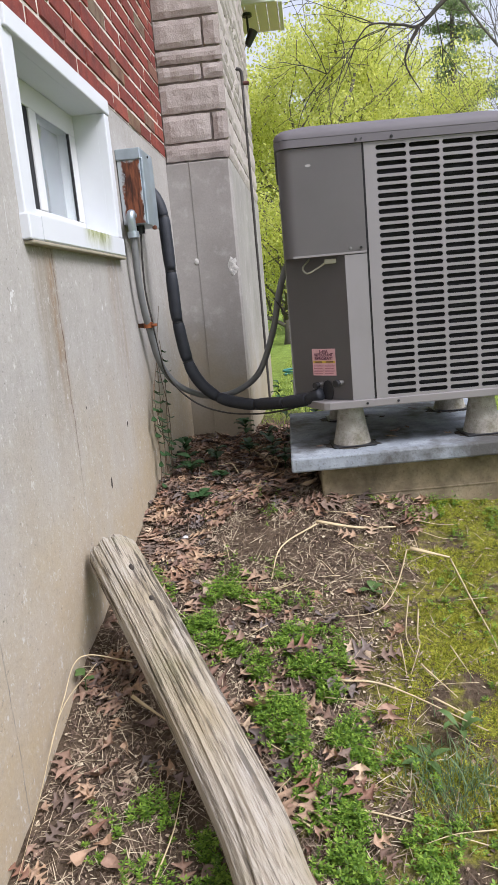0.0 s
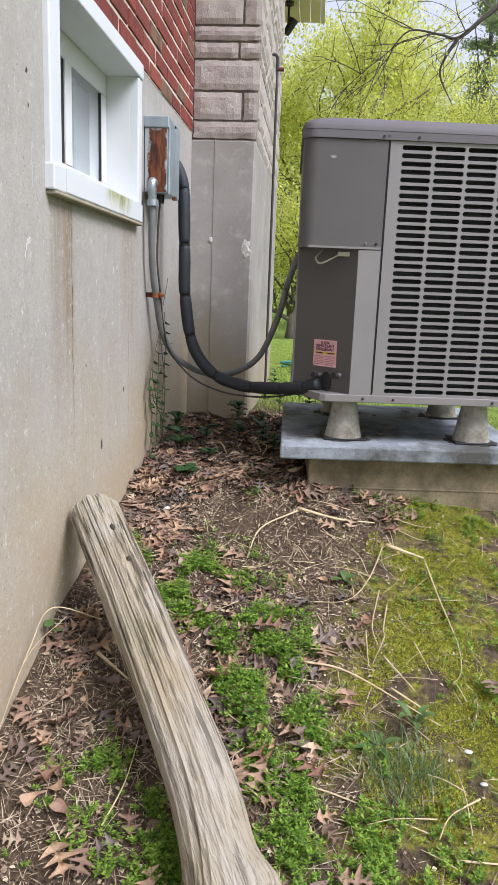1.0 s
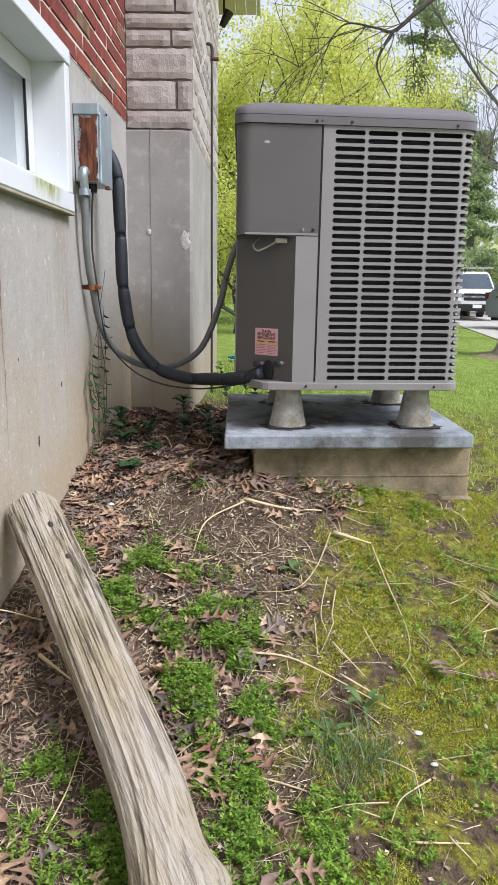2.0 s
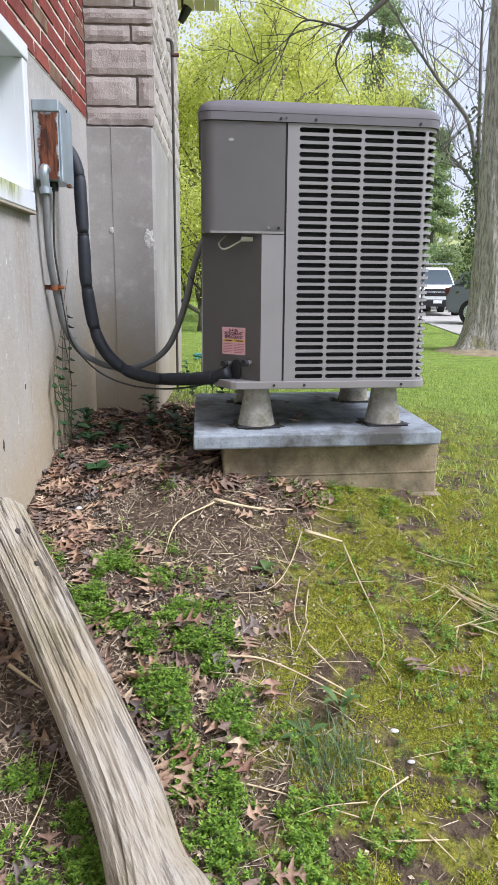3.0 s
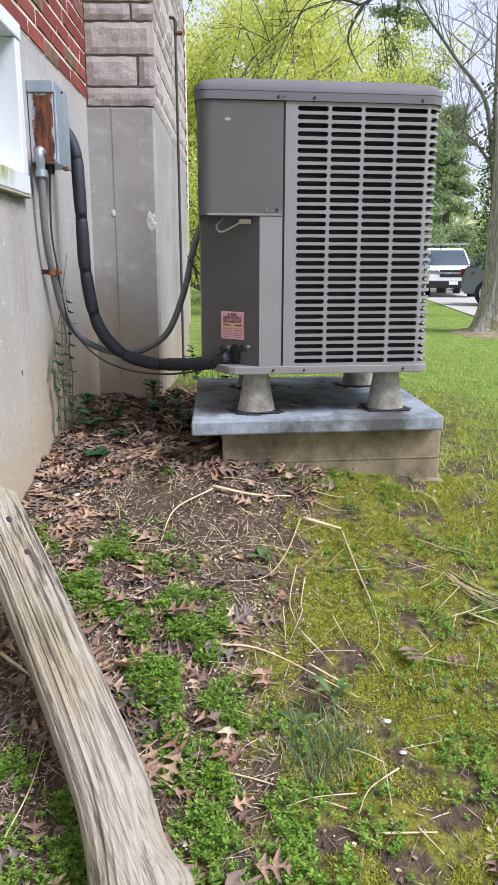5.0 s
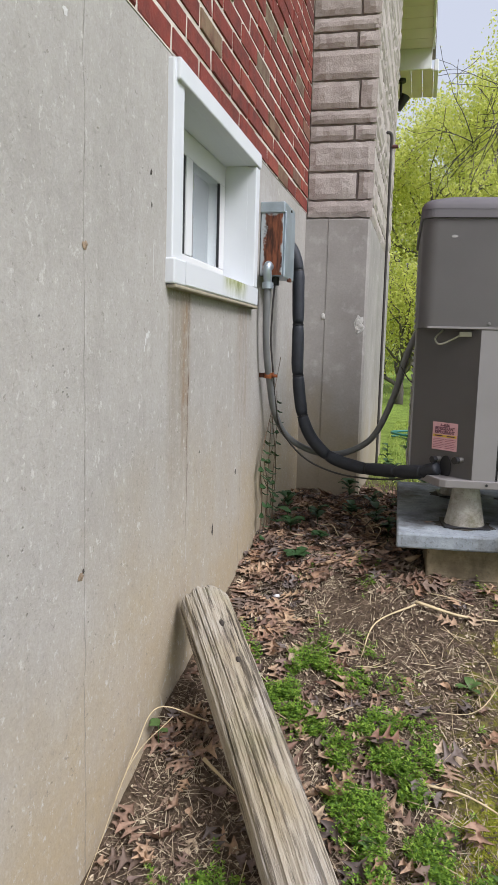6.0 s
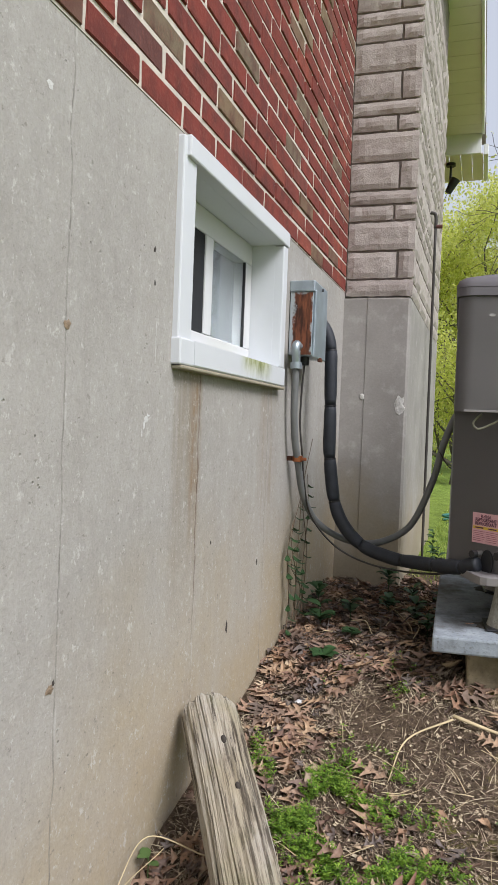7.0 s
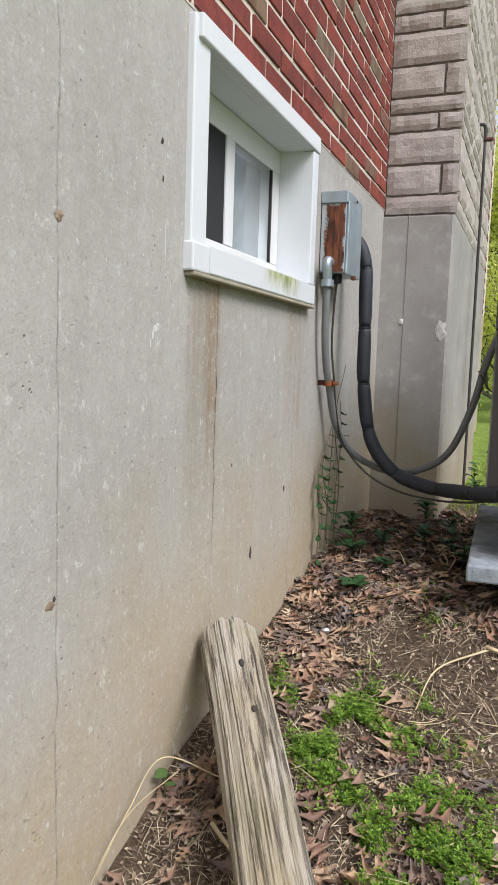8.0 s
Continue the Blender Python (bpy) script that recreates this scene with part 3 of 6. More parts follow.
COURSES = []
for period in range(6):
    base = 1.656 + period * 0.432
    COURSES += [(base, base + 0.125, 0), (base + 0.137, base + 0.270, 1), (base + 0.282, base + 0.349, 0), (base + 0.361, base + 0.420, 1)]
COURSES = [(1.568, 1.645, 1)] + COURSES
seed = 0
for z0, z1, whole in COURSES:
    seed += 1
    if z0 > 3.4:
        continue
    cut = random.Random(seed).uniform(0.212, 0.245)
    spans = [(0.008, 0.331)] if whole else [(0.008, cut), (cut + 0.013, 0.331)]
    for u0, u1 in spans:
        ob = part("stone", rough_stone(u0, u1, z0, z1, 0.017, seed + int(u0 * 10)), STONE, chimney)
        ob.location = (0, 0.012, 0)
    u = 0.0
    rnd = random.Random(seed * 7)
    while u < YL - 0.05:
        ln = rnd.choice((0.2, 0.28, 0.36, 0.46)) if not whole else rnd.choice((0.4, 0.52, 0.62))
        u1 = min(YL, u + ln)
        ob = part("stone", rough_stone(u, u1 - 0.012, z0, z1, 0.022, seed * 31 + int(u * 100)), STONE, chimney)
        ob.matrix_basis = pose(0.307, 0.0, 0, 0, 0, 90)
        u = u1

# ---------------------------------------------------------------- basement window
window = thing("window_1", pose(0, WIN[0], WIN[2]), "white painted basement window recess with a sliding sash", "window", kind="structure")
W, HT = WIN[1] - WIN[0], WIN[3] - WIN[2]
part("casing", block(-0.02, 0.016, 0.006, 0.082, 0.0, HT - 0.004, 0.004), PAINT, window)
part("casing", block(-0.02, 0.022, W - 0.052, W, 0.064, HT - 0.052, 0.004), PAINT, window)
part("head_casing", block(-0.02, 0.026, 0.02, W + 0.004, HT - 0.05, HT, 0.004), PAINT, window)
part("apron", block(-0.02, 0.024, 0.002, W, 0.0, 0.062, 0.004), PAINT, window)
part("drip_edge", block(-0.005, 0.027, 0.008, W + 0.004, -0.010, -0.001, 0.003), simple("grimy_drip", (0.30, 0.27, 0.2), 0.8), window)
for y0, y1 in ((0.048, 0.0825), (W - 0.0525, W - 0.02)):
    part("jamb", block(-0.23, -0.010, y0, y1, 0.04, HT - 0.03), PAINT, window)
part("head_jamb", block(-0.23, -0.010, 0.0826, W - 0.0526, HT - 0.0505, HT - 0.025), PAINT, window)


def sill_mat():
    m, nt, b = nodemat("algae_stained_sill", 0.5)
    x, y, z = axes(nt, coords(nt, "obj"))
    n = noisy(nt, coords(nt, "obj", (1, 1, 0.35)), 22, 6, 0.7)
    run = nt.nodes.new("ShaderNodeMapRange")
    val(nt, run.inputs[0], calc(nt, "ADD", z, calc(nt, "MULTIPLY_ADD", n, 0.06, -0.03)))
    run.inputs[1].default_value, run.inputs[2].default_value = 0.002, 0.055
    k = calc(nt, "MULTIPLY", calc(nt, "MULTIPLY", band(nt, y, 0.50, 0.66, 0.10), run.outputs[0]), ramp(nt, n, [(0.30, 0.2), (0.56, 1.0)]))
    c = blend(nt, k, (0.60, 0.62, 0.645), blend(nt, ramp(nt, n, [(0.4, 0.0), (0.65, 1.0)]), (0.50, 0.52, 0.25), (0.16, 0.18, 0.06)))
    nt.links.new(c, b.inputs["Base Color"])
    return m


SILL = sill_mat()
bm = block(-0.23, 0.020, 0.079, W - 0.051, 0.045, 0.066, 0.003)
for v in bm.verts:
    v.co.z -= 0.05 * max(0.0, v.co.x + 0.09)
part("window_sill", bm, SILL, window, "white sill with green algae")
part("apron_stain", block(0.0245, 0.0255, 0.083, W - 0.001, 0.004, 0.0615), SILL, window)
XS = -0.09
Y = lambda v: v - WIN[0]
Z = lambda v: v - WIN[2]
sash = part("window_frame", block(XS - 0.05, XS, Y(0.085), Y(0.122), Z(1.125), Z(1.525), 0.002), VINYL, window)
for nm, y0, y1, z0, z1, x1 in (("rail", 0.123, 0.838, 1.12, 1.176, 0.0), ("rail", 0.123, 0.838, 1.459, 1.528, 0.0), ("stile", 0.413, 0.469, 1.177, 1.458, 0.002), ("stile", 0.772, 0.838, 1.177, 1.458, 0.0)):
    part(nm, block(XS - 0.05, XS + x1, Y(y0), Y(y1), Z(z0), Z(z1), 0.002), VINYL, sash)


def glass_mat():
    m, nt, b = nodemat("window_glass", 0.03, 0, 0.5)
    b.inputs["Base Color"].default_value = (0.85, 0.9, 0.9, 1)
    b.inputs["Transmission Weight"].default_value = 1.0
    b.inputs["IOR"].default_value = 1.45
    return m


GLASS = glass_mat()
for y0, y1, xo in ((0.470, 0.771, -0.003),):
    ob = part("pane", block(XS + xo - 0.004, XS + xo, Y(y0), Y(y1), Z(1.177), Z(1.458)), GLASS, sash, "reflecting glass pane")
    ob.visible_shadow = False
# Grey sheet added behind the pane; its tone stands in for the reflection.
part("blind", block(XS - 0.046, XS - 0.043, Y(0.470), Y(0.771), Z(1.177), Z(1.458)), simple("reflection_grey", (0.25, 0.26, 0.27), 0.7), sash, "grey sheet standing in for the reflection in the glass")
part("insect_screen", block(XS - 0.006, XS - 0.003, Y(0.123), Y(0.412), Z(1.177), Z(1.458)), simple("black_mesh_screen", (0.018, 0.019, 0.021), 0.9, 0, 0.3, 200, 0.2), sash, "black insect screen")
# Black block added behind the panes; the room's shade is its colour.
part("dark_room", block(XS - 0.14, XS - 0.055, Y(0.10), Y(0.83), Z(1.13), Z(1.52)), UNLIT_BLACK, sash, "black block standing in for the unlit basement")
part("gasket", block(XS - 0.010, XS + 0.001, Y(0.764), Y(0.7715), Z(1.178), Z(1.457)), BLACK, sash)

# ---------------------------------------------------------------- plinth, pad and risers
AC_AT = pose(0.88, 0.83, 0.455, 0, 0, 6)
PADM = pose(0.88, 0.83, 0.250, 0, 0, 6)
plinth = part("concrete_plinth", block(-0.212, 0.600, 0.0, 0.90, -0.45, -0.002, 0.008), PLINTH)
plinth.matrix_world = PADM
tagged(plinth, "low tan concrete plinth stained brown, set in the bank", "plinth")
for z in (-0.118, -0.212):
    part("board_mark", block(-0.206, 0.594, -0.003, 0.003, z, z + 0.005, 0.001), PLINTH, plinth)
footing = part("plinth_footing", block(0.30, 0.612, -0.035, 0.90, -0.60, -0.195, 0.012), PLINTH, plinth, "rough wider footing at the foot of the plinth")
bm = block(-0.318, 0.586, -0.062, 0.93, 0.0, 0.052, 0.007)
pad = part("equipment_pad", bm, PAD)
pad.matrix_world = PADM
tagged(pad, "blue-grey equipment pad with dirty water marks on a concrete plinth", "pad")


def riser():
    t = thing("riser_foot", Matrix(), "dirty grey tapered riser foot on a square flange", "riser", "risers under the unit")
    prof = [(0.071, 0.004), (0.068, 0.012), (0.061, 0.045), (0.053, 0.09), (0.047, 0.13), (0.046, 0.149)]
    bm = bmesh.new()
    rings = [[bm.verts.new((r * math.cos(a * math.pi / 16), r * math.sin(a * math.pi / 16), z)) for a in range(32)] for r, z in prof]
    for a, b in zip(rings, rings[1:]):
        for i in range(32):
            bm.faces.new((a[i], a[(i + 1) % 32], b[(i + 1) % 32], b[i]))
    bm.faces.new(rings[-1])
    part("cone", bm, RISER, t, smooth=True)
    part("flange", block(-0.078, 0.078, -0.074, 0.074, 0.0, 0.006, 0.002), BLACK, t, "dark flange plate")
    return t


CRUST = simple("dirt_crust", (0.055, 0.05, 0.04), 0.95, 0, 0.5, 60, 0.6)
for k, (u, v) in enumerate(((-0.084, 0.11), (0.405, 0.11), (-0.07, 0.66), (0.405, 0.66))):
    rnd = random.Random(200 + k)
    bm = bmesh.new()
    rim = [rnd.uniform(0.085, 0.118) for i in range(28)]
    top = [bm.verts.new((u + 0.072 * v + r * math.cos(i * 0.2244), v + r * 0.9 * math.sin(i * 0.2244), 0.0532)) for i, r in enumerate(rim)]
    low = [bm.verts.new((p.co.x * 1.0, p.co.y, 0.0505)) for p in top]
    bm.faces.new(top)
    for i in range(28):
        bm.faces.new((low[i], low[(i + 1) % 28], top[(i + 1) % 28], top[i]))
    part("dirt_crust", bm, CRUST, pad, "dark washed-out dirt round a riser")


first = riser()
for i, (u, v) in enumerate(((-0.084, 0.11), (0.405, 0.11), (-0.07, 0.66), (0.405, 0.66))):
    m = PADM @ pose(u + 0.072 * v, v, 0.0535)
    if i == 0:
        first.matrix_world = m
    else:
        copy_thing(first, m)

# ---------------------------------------------------------------- condenser
unit = thing("air_conditioner", AC_AT, "taupe metal outdoor air conditioner unit with slotted louvre sides", "air conditioner")
UL, UR, DEP, R = -0.286, 0.532, 0.82, 0.05
Z_TOP, Z_COVER = 0.887, 0.532


def arc(cx, cy, r, a0, a1, n=8):
    return [(cx + r * math.cos(radians(a0 + (a1 - a0) * i / n)), cy + r * math.sin(radians(a0 + (a1 - a0) * i / n))) for i in range(n + 1)]


def plan(grow=0.0, cut=True):
    """Outline of the unit seen from above, its front-left corner cut away for the valves."""
    l, r, f, b = UL - grow, UR + grow, -grow, DEP + grow
    left = [(l, 0.24), (-0.200, f + 0.030), (-0.185, f + 0.008), (-0.165, f)] if cut else arc(l + R, f + R, R, 180, 270)
    return left + arc(r - R, f + R, R, 270, 360) + arc(r - R, b - R, R, 0, 90) + arc(l + R, b - R, R, 90, 180)


part("base_pan", prism(plan(0.004), -0.002, 0.026, 0.003), CASE, unit, "grey base pan with rolled lip")
bm = prism([(x, y) for x, y in plan(0.007, False)], Z_TOP, Z_TOP + 0.026, 0.0)
part("top_band", bm, LID, unit)
rows = []
bm = bmesh.new()
for g, z in ((0.008, 0.0), (0.007, 0.012), (0.001, 0.024), (-0.012, 0.034), (-0.06, 0.050), (-0.14, 0.064), (-0.24, 0.072)):
    o = arc(UL - g + R, -g + R, R, 180, 270) + arc(UR + g - R, -g + R, R, 270, 360) + arc(UR + g - R, DEP + g - R, R, 0, 90) + arc(UL - g + R, DEP + g - R, R, 90, 180)
    rows.append([bm.verts.new((x, y, Z_TOP + 0.0265 + z)) for x, y in o])
for a, b in zip(rows, rows[1:]):
    for i in range(len(a)):
        bm.faces.new((a[i], a[(i + 1) % len(a)], b[(i + 1) % len(a)], b[i]))
bm.faces.new(rows[-1])
part("lid", bm, LID, unit, "rounded taupe lid", True)

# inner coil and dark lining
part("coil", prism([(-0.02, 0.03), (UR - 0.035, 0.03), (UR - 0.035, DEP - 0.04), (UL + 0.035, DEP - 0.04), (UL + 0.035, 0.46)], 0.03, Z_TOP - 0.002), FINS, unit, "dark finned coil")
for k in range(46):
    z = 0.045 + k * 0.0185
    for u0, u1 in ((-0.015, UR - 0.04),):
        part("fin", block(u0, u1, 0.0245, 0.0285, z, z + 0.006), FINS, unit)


def sheet(s):
    """Front face from u = 0.004, round the right corner and down the right side."""
    flat = UR - R - 0.004
    bend = R * math.pi / 2
    if s <= flat:
        return 0.004 + s, 0.0, 0.0
    if s <= flat + bend:
        a = (s - flat) / R
        return UR - R + R * math.sin(a), R - R * math.cos(a), a
    return UR, R + s - flat - bend, math.pi / 2


def grille(name, s_first, cols, s_edge0, s_edge1):
    verts, faces = [], []
    PZ, SH, PS, SL, N = 0.02572, 0.0155, 0.1117, 0.1025, 33
    z_first = 0.498 - 0.455

    def put(s, z, d):
        u, v, a = sheet(s)
        verts.append((u - math.sin(a) * d, v + math.cos(a) * d, z))
        return len(verts) - 1

    for c in range(cols):
        s0 = s_first + c * PS
        c0 = s_edge0 if c == 0 else s0 - (PS - SL) / 2
        c1 = s_edge1 if c == cols - 1 else s0 + SL + (PS - SL) / 2
        for r in range(N):
            zc = z_first + r * PZ
            lo = 0.0265 if r == 0 else zc - PZ / 2
            hi = Z_TOP - 0.001 if r == N - 1 else zc + PZ / 2
            h = SH / 2
            steps = [s0 + h + (SL - 2 * h) * i / 5 for i in range(6)]
            capL = [(s0 + h - h * math.sin(math.pi * i / 6), zc + h * math.cos(math.pi * i / 6)) for i in range(7)]
            capR = [(s0 + SL - h + h * math.sin(math.pi * i / 6), zc + h * math.cos(math.pi * i / 6)) for i in range(7)]
            top = [put(s, hi, 0) for s in steps]
            bot = [put(s, lo, 0) for s in steps]
            et = [put(s, zc + h, 0) for s in steps]
            eb = [put(s, zc - h, 0) for s in steps]
            for i in range(5):
                faces.append((et[i], et[i + 1], top[i + 1], top[i]))
                faces.append((bot[i], bot[i + 1], eb[i + 1], eb[i]))
            L = [et[0]] + [put(s, z, 0) for s, z in capL[1:-1]] + [eb[0]]
            Rr = [et[-1]] + [put(s, z, 0) for s, z in capR[1:-1]] + [eb[-1]]
            a, b = put(c0, hi, 0), put(c0, lo, 0)
            faces.append((a, b, bot[0], *L[::-1], top[0]))
            a, b = put(c1, hi, 0), put(c1, lo, 0)
            faces.append((b, a, top[-1], *Rr, bot[-1]))
            rim = L + eb[1:-1] + Rr[::-1] + et[-2:0:-1]
            inner = []
            for k in rim:
                x, y, z = verts[k]
                inner.append(len(verts))
                verts.append((x * 1.0, y + 0.007, z) if y < 0.02 else (x - 0.007, y, z))
            for i in range(len(rim)):
                j = (i + 1) % len(rim)
                faces.append((rim[i], rim[j], inner[j], inner[i]))
    return raw(name, verts, faces, CASE_LIGHT, unit, "louvred panel with rounded slots")


front_len = UR - R - 0.004 + R * math.pi / 2
grille("louvre_panel", 0.040, 10, 0.0, front_len + DEP - 2 * R)

# covers
bm = bmesh.new()
o = [(-0.003, 0.0)] + arc(UL + R, R, R, 270, 180) + [(UL, 0.45)]
lo, hi = [bm.verts.new((x, y, Z_COVER)) for x, y in o], [bm.verts.new((x, y, Z_TOP - 0.002)) for x, y in o]
for i in range(len(o) - 1):
    bm.faces.new((lo[i + 1], lo[i], hi[i], hi[i + 1]))
bmesh.ops.solidify(bm, geom=bm.faces[:], thickness=0.0012)
part("access_cover", bm, CASE, unit, "plain taupe access cover with a small blank logo oval", True)
part("cover_lip", block(UL + 0.03, -0.004, -0.0015, 0.004, Z_COVER - 0.001, Z_COVER + 0.006, 0.001), CASE, unit)
part("corner_strip", block(-0.080, -0.003, 0.001, 0.012, 0.0265, Z_COVER - 0.003), CASE_LIGHT, unit)
bm = bmesh.new()
pa, pb = Vector((-0.080, 0.004, 0)), Vector((UL + 0.004, 0.20, 0))
q = [bm.verts.new((p.x, p.y, z)) for p, z in ((pa, 0.0265), (pb, 0.0265), (pb, Z_COVER + 0.01), (pa, Z_COVER + 0.01))]
bm.faces.new(q)
bmesh.ops.solidify(bm, geom=bm.faces[:], thickness=0.003)
part("valve_panel", bm, CASE, unit, "recessed angled valve panel")
part("under_cover", prism([(-0.01, 0.02), (UL + 0.02, 0.06), (UL + 0.02, 0.44), (-0.02, 0.3)], Z_COVER + 0.012, Z_COVER + 0.016), BLACK, unit)
# Black strip set behind the cover gap; the gap's shade is its colour.
part("seam", block(-0.003, 0.003, 0.004, 0.008, 0.03, Z_TOP), BLACK, unit)
for k in range(33):
    z = 0.043 + k * 0.02572
    part("side_slat", block(UL, UL + 0.006, 0.39 if z < Z_COVER else 0.46, DEP - R, z - 0.005, z + 0.005), CASE_LIGHT, unit)
part("side_post", block(UL, UL + 0.008, 0.20, 0.392, 0.0265, Z_COVER), CASE, unit)
part("back_panel", block(UL + R, UR - R, DEP - 0.004, DEP, 0.0265, Z_TOP), CASE_LIGHT, unit)


def screw(u, z, material=STEEL, r=0.0055):
    bm = bmesh.new()
    bmesh.ops.create_cone(bm, cap_ends=True, segments=10, radius1=r, radius2=r * 0.7, depth=0.005, matrix=pose(u, -0.002, z, 90))
    return part("screw", bm, material, unit, "", True)


screw(-0.058, Z_COVER + 0.018)
screw(-0.022, Z_COVER + 0.018, BLACK)
for u in (-0.020, 0.098, 0.46):
    screw(u, Z_TOP + 0.010, BLACK).location.y = -0.006
screw(-0.002, Z_TOP + 0.012, BLACK, 0.003).location.y = -0.006
for u in (-0.03, 0.08, 0.44):
    screw(u, 0.012, BLACK).location.y = -0.003

# label on the valve panel
LABEL_PINK = simple("pink_label", (0.70, 0.40, 0.43), 0.5, 0, 0.1, 30, 0)
LABEL_YELLOW = simple("yellow_label", (0.68, 0.46, 0.06), 0.5, 0, 0.08, 30, 0)
INK = simple("dark_ink", (0.10, 0.03, 0.06), 0.6, 0, 0.1, 30, 0)
along = (pb - pa).normalized()
out = Vector((along.y, -along.x, 0))
if out.y > 0:
    out = -out
FACE = Matrix(((-along.x, 0, out.x, 0), (-along.y, 0, out.y, 0), (0, 1, 0, 0), (0, 0, 0, 1)))


def on_panel(d, z, lift=0.004):
    p = pa + along * d + out * lift
    return Matrix.Translation((p.x, p.y, z)) @ FACE


def plate(w0, w1, h0, h1, d=0.0006):
    return block(w0, w1, h0, h1, 0, d)


label = part("label", plate(0, 0.132, 0, 0.108), LABEL_PINK, unit, "pink refrigerant warning label with a yellow band")
label.matrix_local = on_panel(0.178, 0.114, 0.0045) @ Matrix.Diagonal((0.79, 0.90, 1, 1))
part("yellow_band", plate(0.004, 0.128, 0.050, 0.060, 0.0009), LABEL_YELLOW, label)


def words(text, size, w, h):
    cu = bpy.data.curves.new("words", "FONT")
    cu.body, cu.size, cu.align_x, cu.offset = text, size, "CENTER", 0.0005
    tmp = new("words_source", cu)
    me = bpy.data.meshes.new_from_object(tmp)
    bpy.data.objects.remove(tmp)
    me.materials.append(INK)
    ob = new("lettering", me)
    ob.parent = label
    ob.matrix_local = pose(w, h, 0.0014)


words("R-410A", 0.016, 0.066, 0.091)
words("REFRIGERANT", 0.0165, 0.066, 0.078)
words("REFRIGERANT", 0.0165, 0.066, 0.064)
for c0, c1 in ((0.006, 0.063), (0.069, 0.126)):
    part("text_bar", plate(c0 + 0.008, c1 - 0.008, 0.0528, 0.0572, 0.0012), INK, label)
    for k in range(6):
        part("text_bar", plate(c0, c1 - 0.004 * (k % 3), 0.041 - k * 0.0066, 0.0428 - k * 0.0066, 0.0010), simple("pale_ink", (0.36, 0.12, 0.16), 0.6, 0, 0.1, 30, 0) if k == 0 and c0 < 0.01 else bpy.data.materials["pale_ink"], label)


hole = part("line_hole", rod(0.034, 0.003, on_panel(0.112, 0.056, 0.003) @ Matrix.Diagonal((0.72, 1.2, 1, 1)), 20), BLACK, unit)
valve = part("service_valve", rod(0.009, 0.03, on_panel(0.140, 0.082, 0.0)), STEEL, unit, "brass and steel service valve", True)
part("valve_cap", rod(0.012, 0.018, on_panel(0.140, 0.082, 0.026), 8), BLACK, valve, "", True)
v2 = part("service_valve", rod(0.009, 0.026, on_panel(0.045, 0.090, 0.0)), STEEL, unit, "small capped service valve", True)
part("valve_cap", rod(0.013, 0.016, on_panel(0.045, 0.090, 0.024), 8), BLACK, v2, "", True)
# loose plug under the cover
tube("plug_wire", [(-0.20, 0.09, 0.528), (-0.225, 0.055, 0.500), (-0.21, 0.04, 0.480), (-0.17, 0.035, 0.497), (-0.145, 0.03, 0.512)], 0.0032, CREAM, unit, "cream plug on a short wire")
part("plug", block(-0.150, -0.108, 0.022, 0.036, 0.506, 0.522, 0.003), CREAM, unit)
# Blank pale oval stands for the logo on the access cover.
scuff = simple("pale_logo_oval", (0.34, 0.33, 0.32), 0.6)
part("scuff", rod(0.009, 0.0008, pose(-0.185, -0.0006, 0.828, 90, 0, 0) @ Matrix.Diagonal((1.1, 0.55, 1, 1)), 9), scuff, unit)

# the sides run back at a slight skew to the front
SKEW = 0.072
for ob in [o for o in unit.children if o.name.split(".")[0] not in ("label",)]:
    ob.data = ob.data if ob.data.users == 1 else ob.data.copy()
    for v in ob.data.vertices:
        v.co.x += SKEW * (v.co.y + ob.location.y)
label.location.x += SKEW * label.location.y
for ob in list(valve.children) + list(v2.children):
    for v in ob.data.vertices:
        v.co.x += SKEW * v.co.y
for ob in (pad, plinth):
    for v in ob.data.vertices:
        v.co.x += SKEW * v.co.y

# ---------------------------------------------------------------- disconnect box, conduit, refrigerant line
box = thing("disconnect_box", pose(0.0, 1.012, 1.175), "galvanised disconnect box with a rusted side on the wall", "electrical box")
part("box_body", block(0.002, 0.088, 0.002, 0.20, 0.0, 0.245, 0.004), GALVANISED, box)
bm = block(0.004, 0.086, -0.0012, 0.001, 0.003, 0.227)
def rust_sheet_mat():
    """Galvanised sheet eaten by rust in an uneven patch with runs."""
    m, nt, b = nodemat("rusting_galvanised", 0.6, 0.2, 0.35)
    x, y, z = axes(nt, coords(nt, "obj"))
    runs, blotch = noisy(nt, coords(nt, "obj", (1, 1, 0.18)), 55, 5, 0.6), noisy(nt, coords(nt, "obj"), 26, 5, 0.6)
    red = blend(nt, ramp(nt, runs, [(0.40, 0.0), (0.62, 1.0)]), (0.050, 0.020, 0.013), (0.21, 0.072, 0.034))
    wander = calc(nt, "MULTIPLY_ADD", blotch, 0.06, -0.03)
    k = calc(nt, "MULTIPLY", band(nt, calc(nt, "ADD", x, wander), 0.022, 0.082, 0.010), band(nt, calc(nt, "ADD", z, wander), -0.1, 0.222, 0.012))
    nt.links.new(blend(nt, k, blend(nt, blotch, (0.30, 0.33, 0.35), (0.46, 0.50, 0.52)), red), b.inputs["Base Color"])
    relief(nt, b, blotch, 0.3, 0.003)
    return m


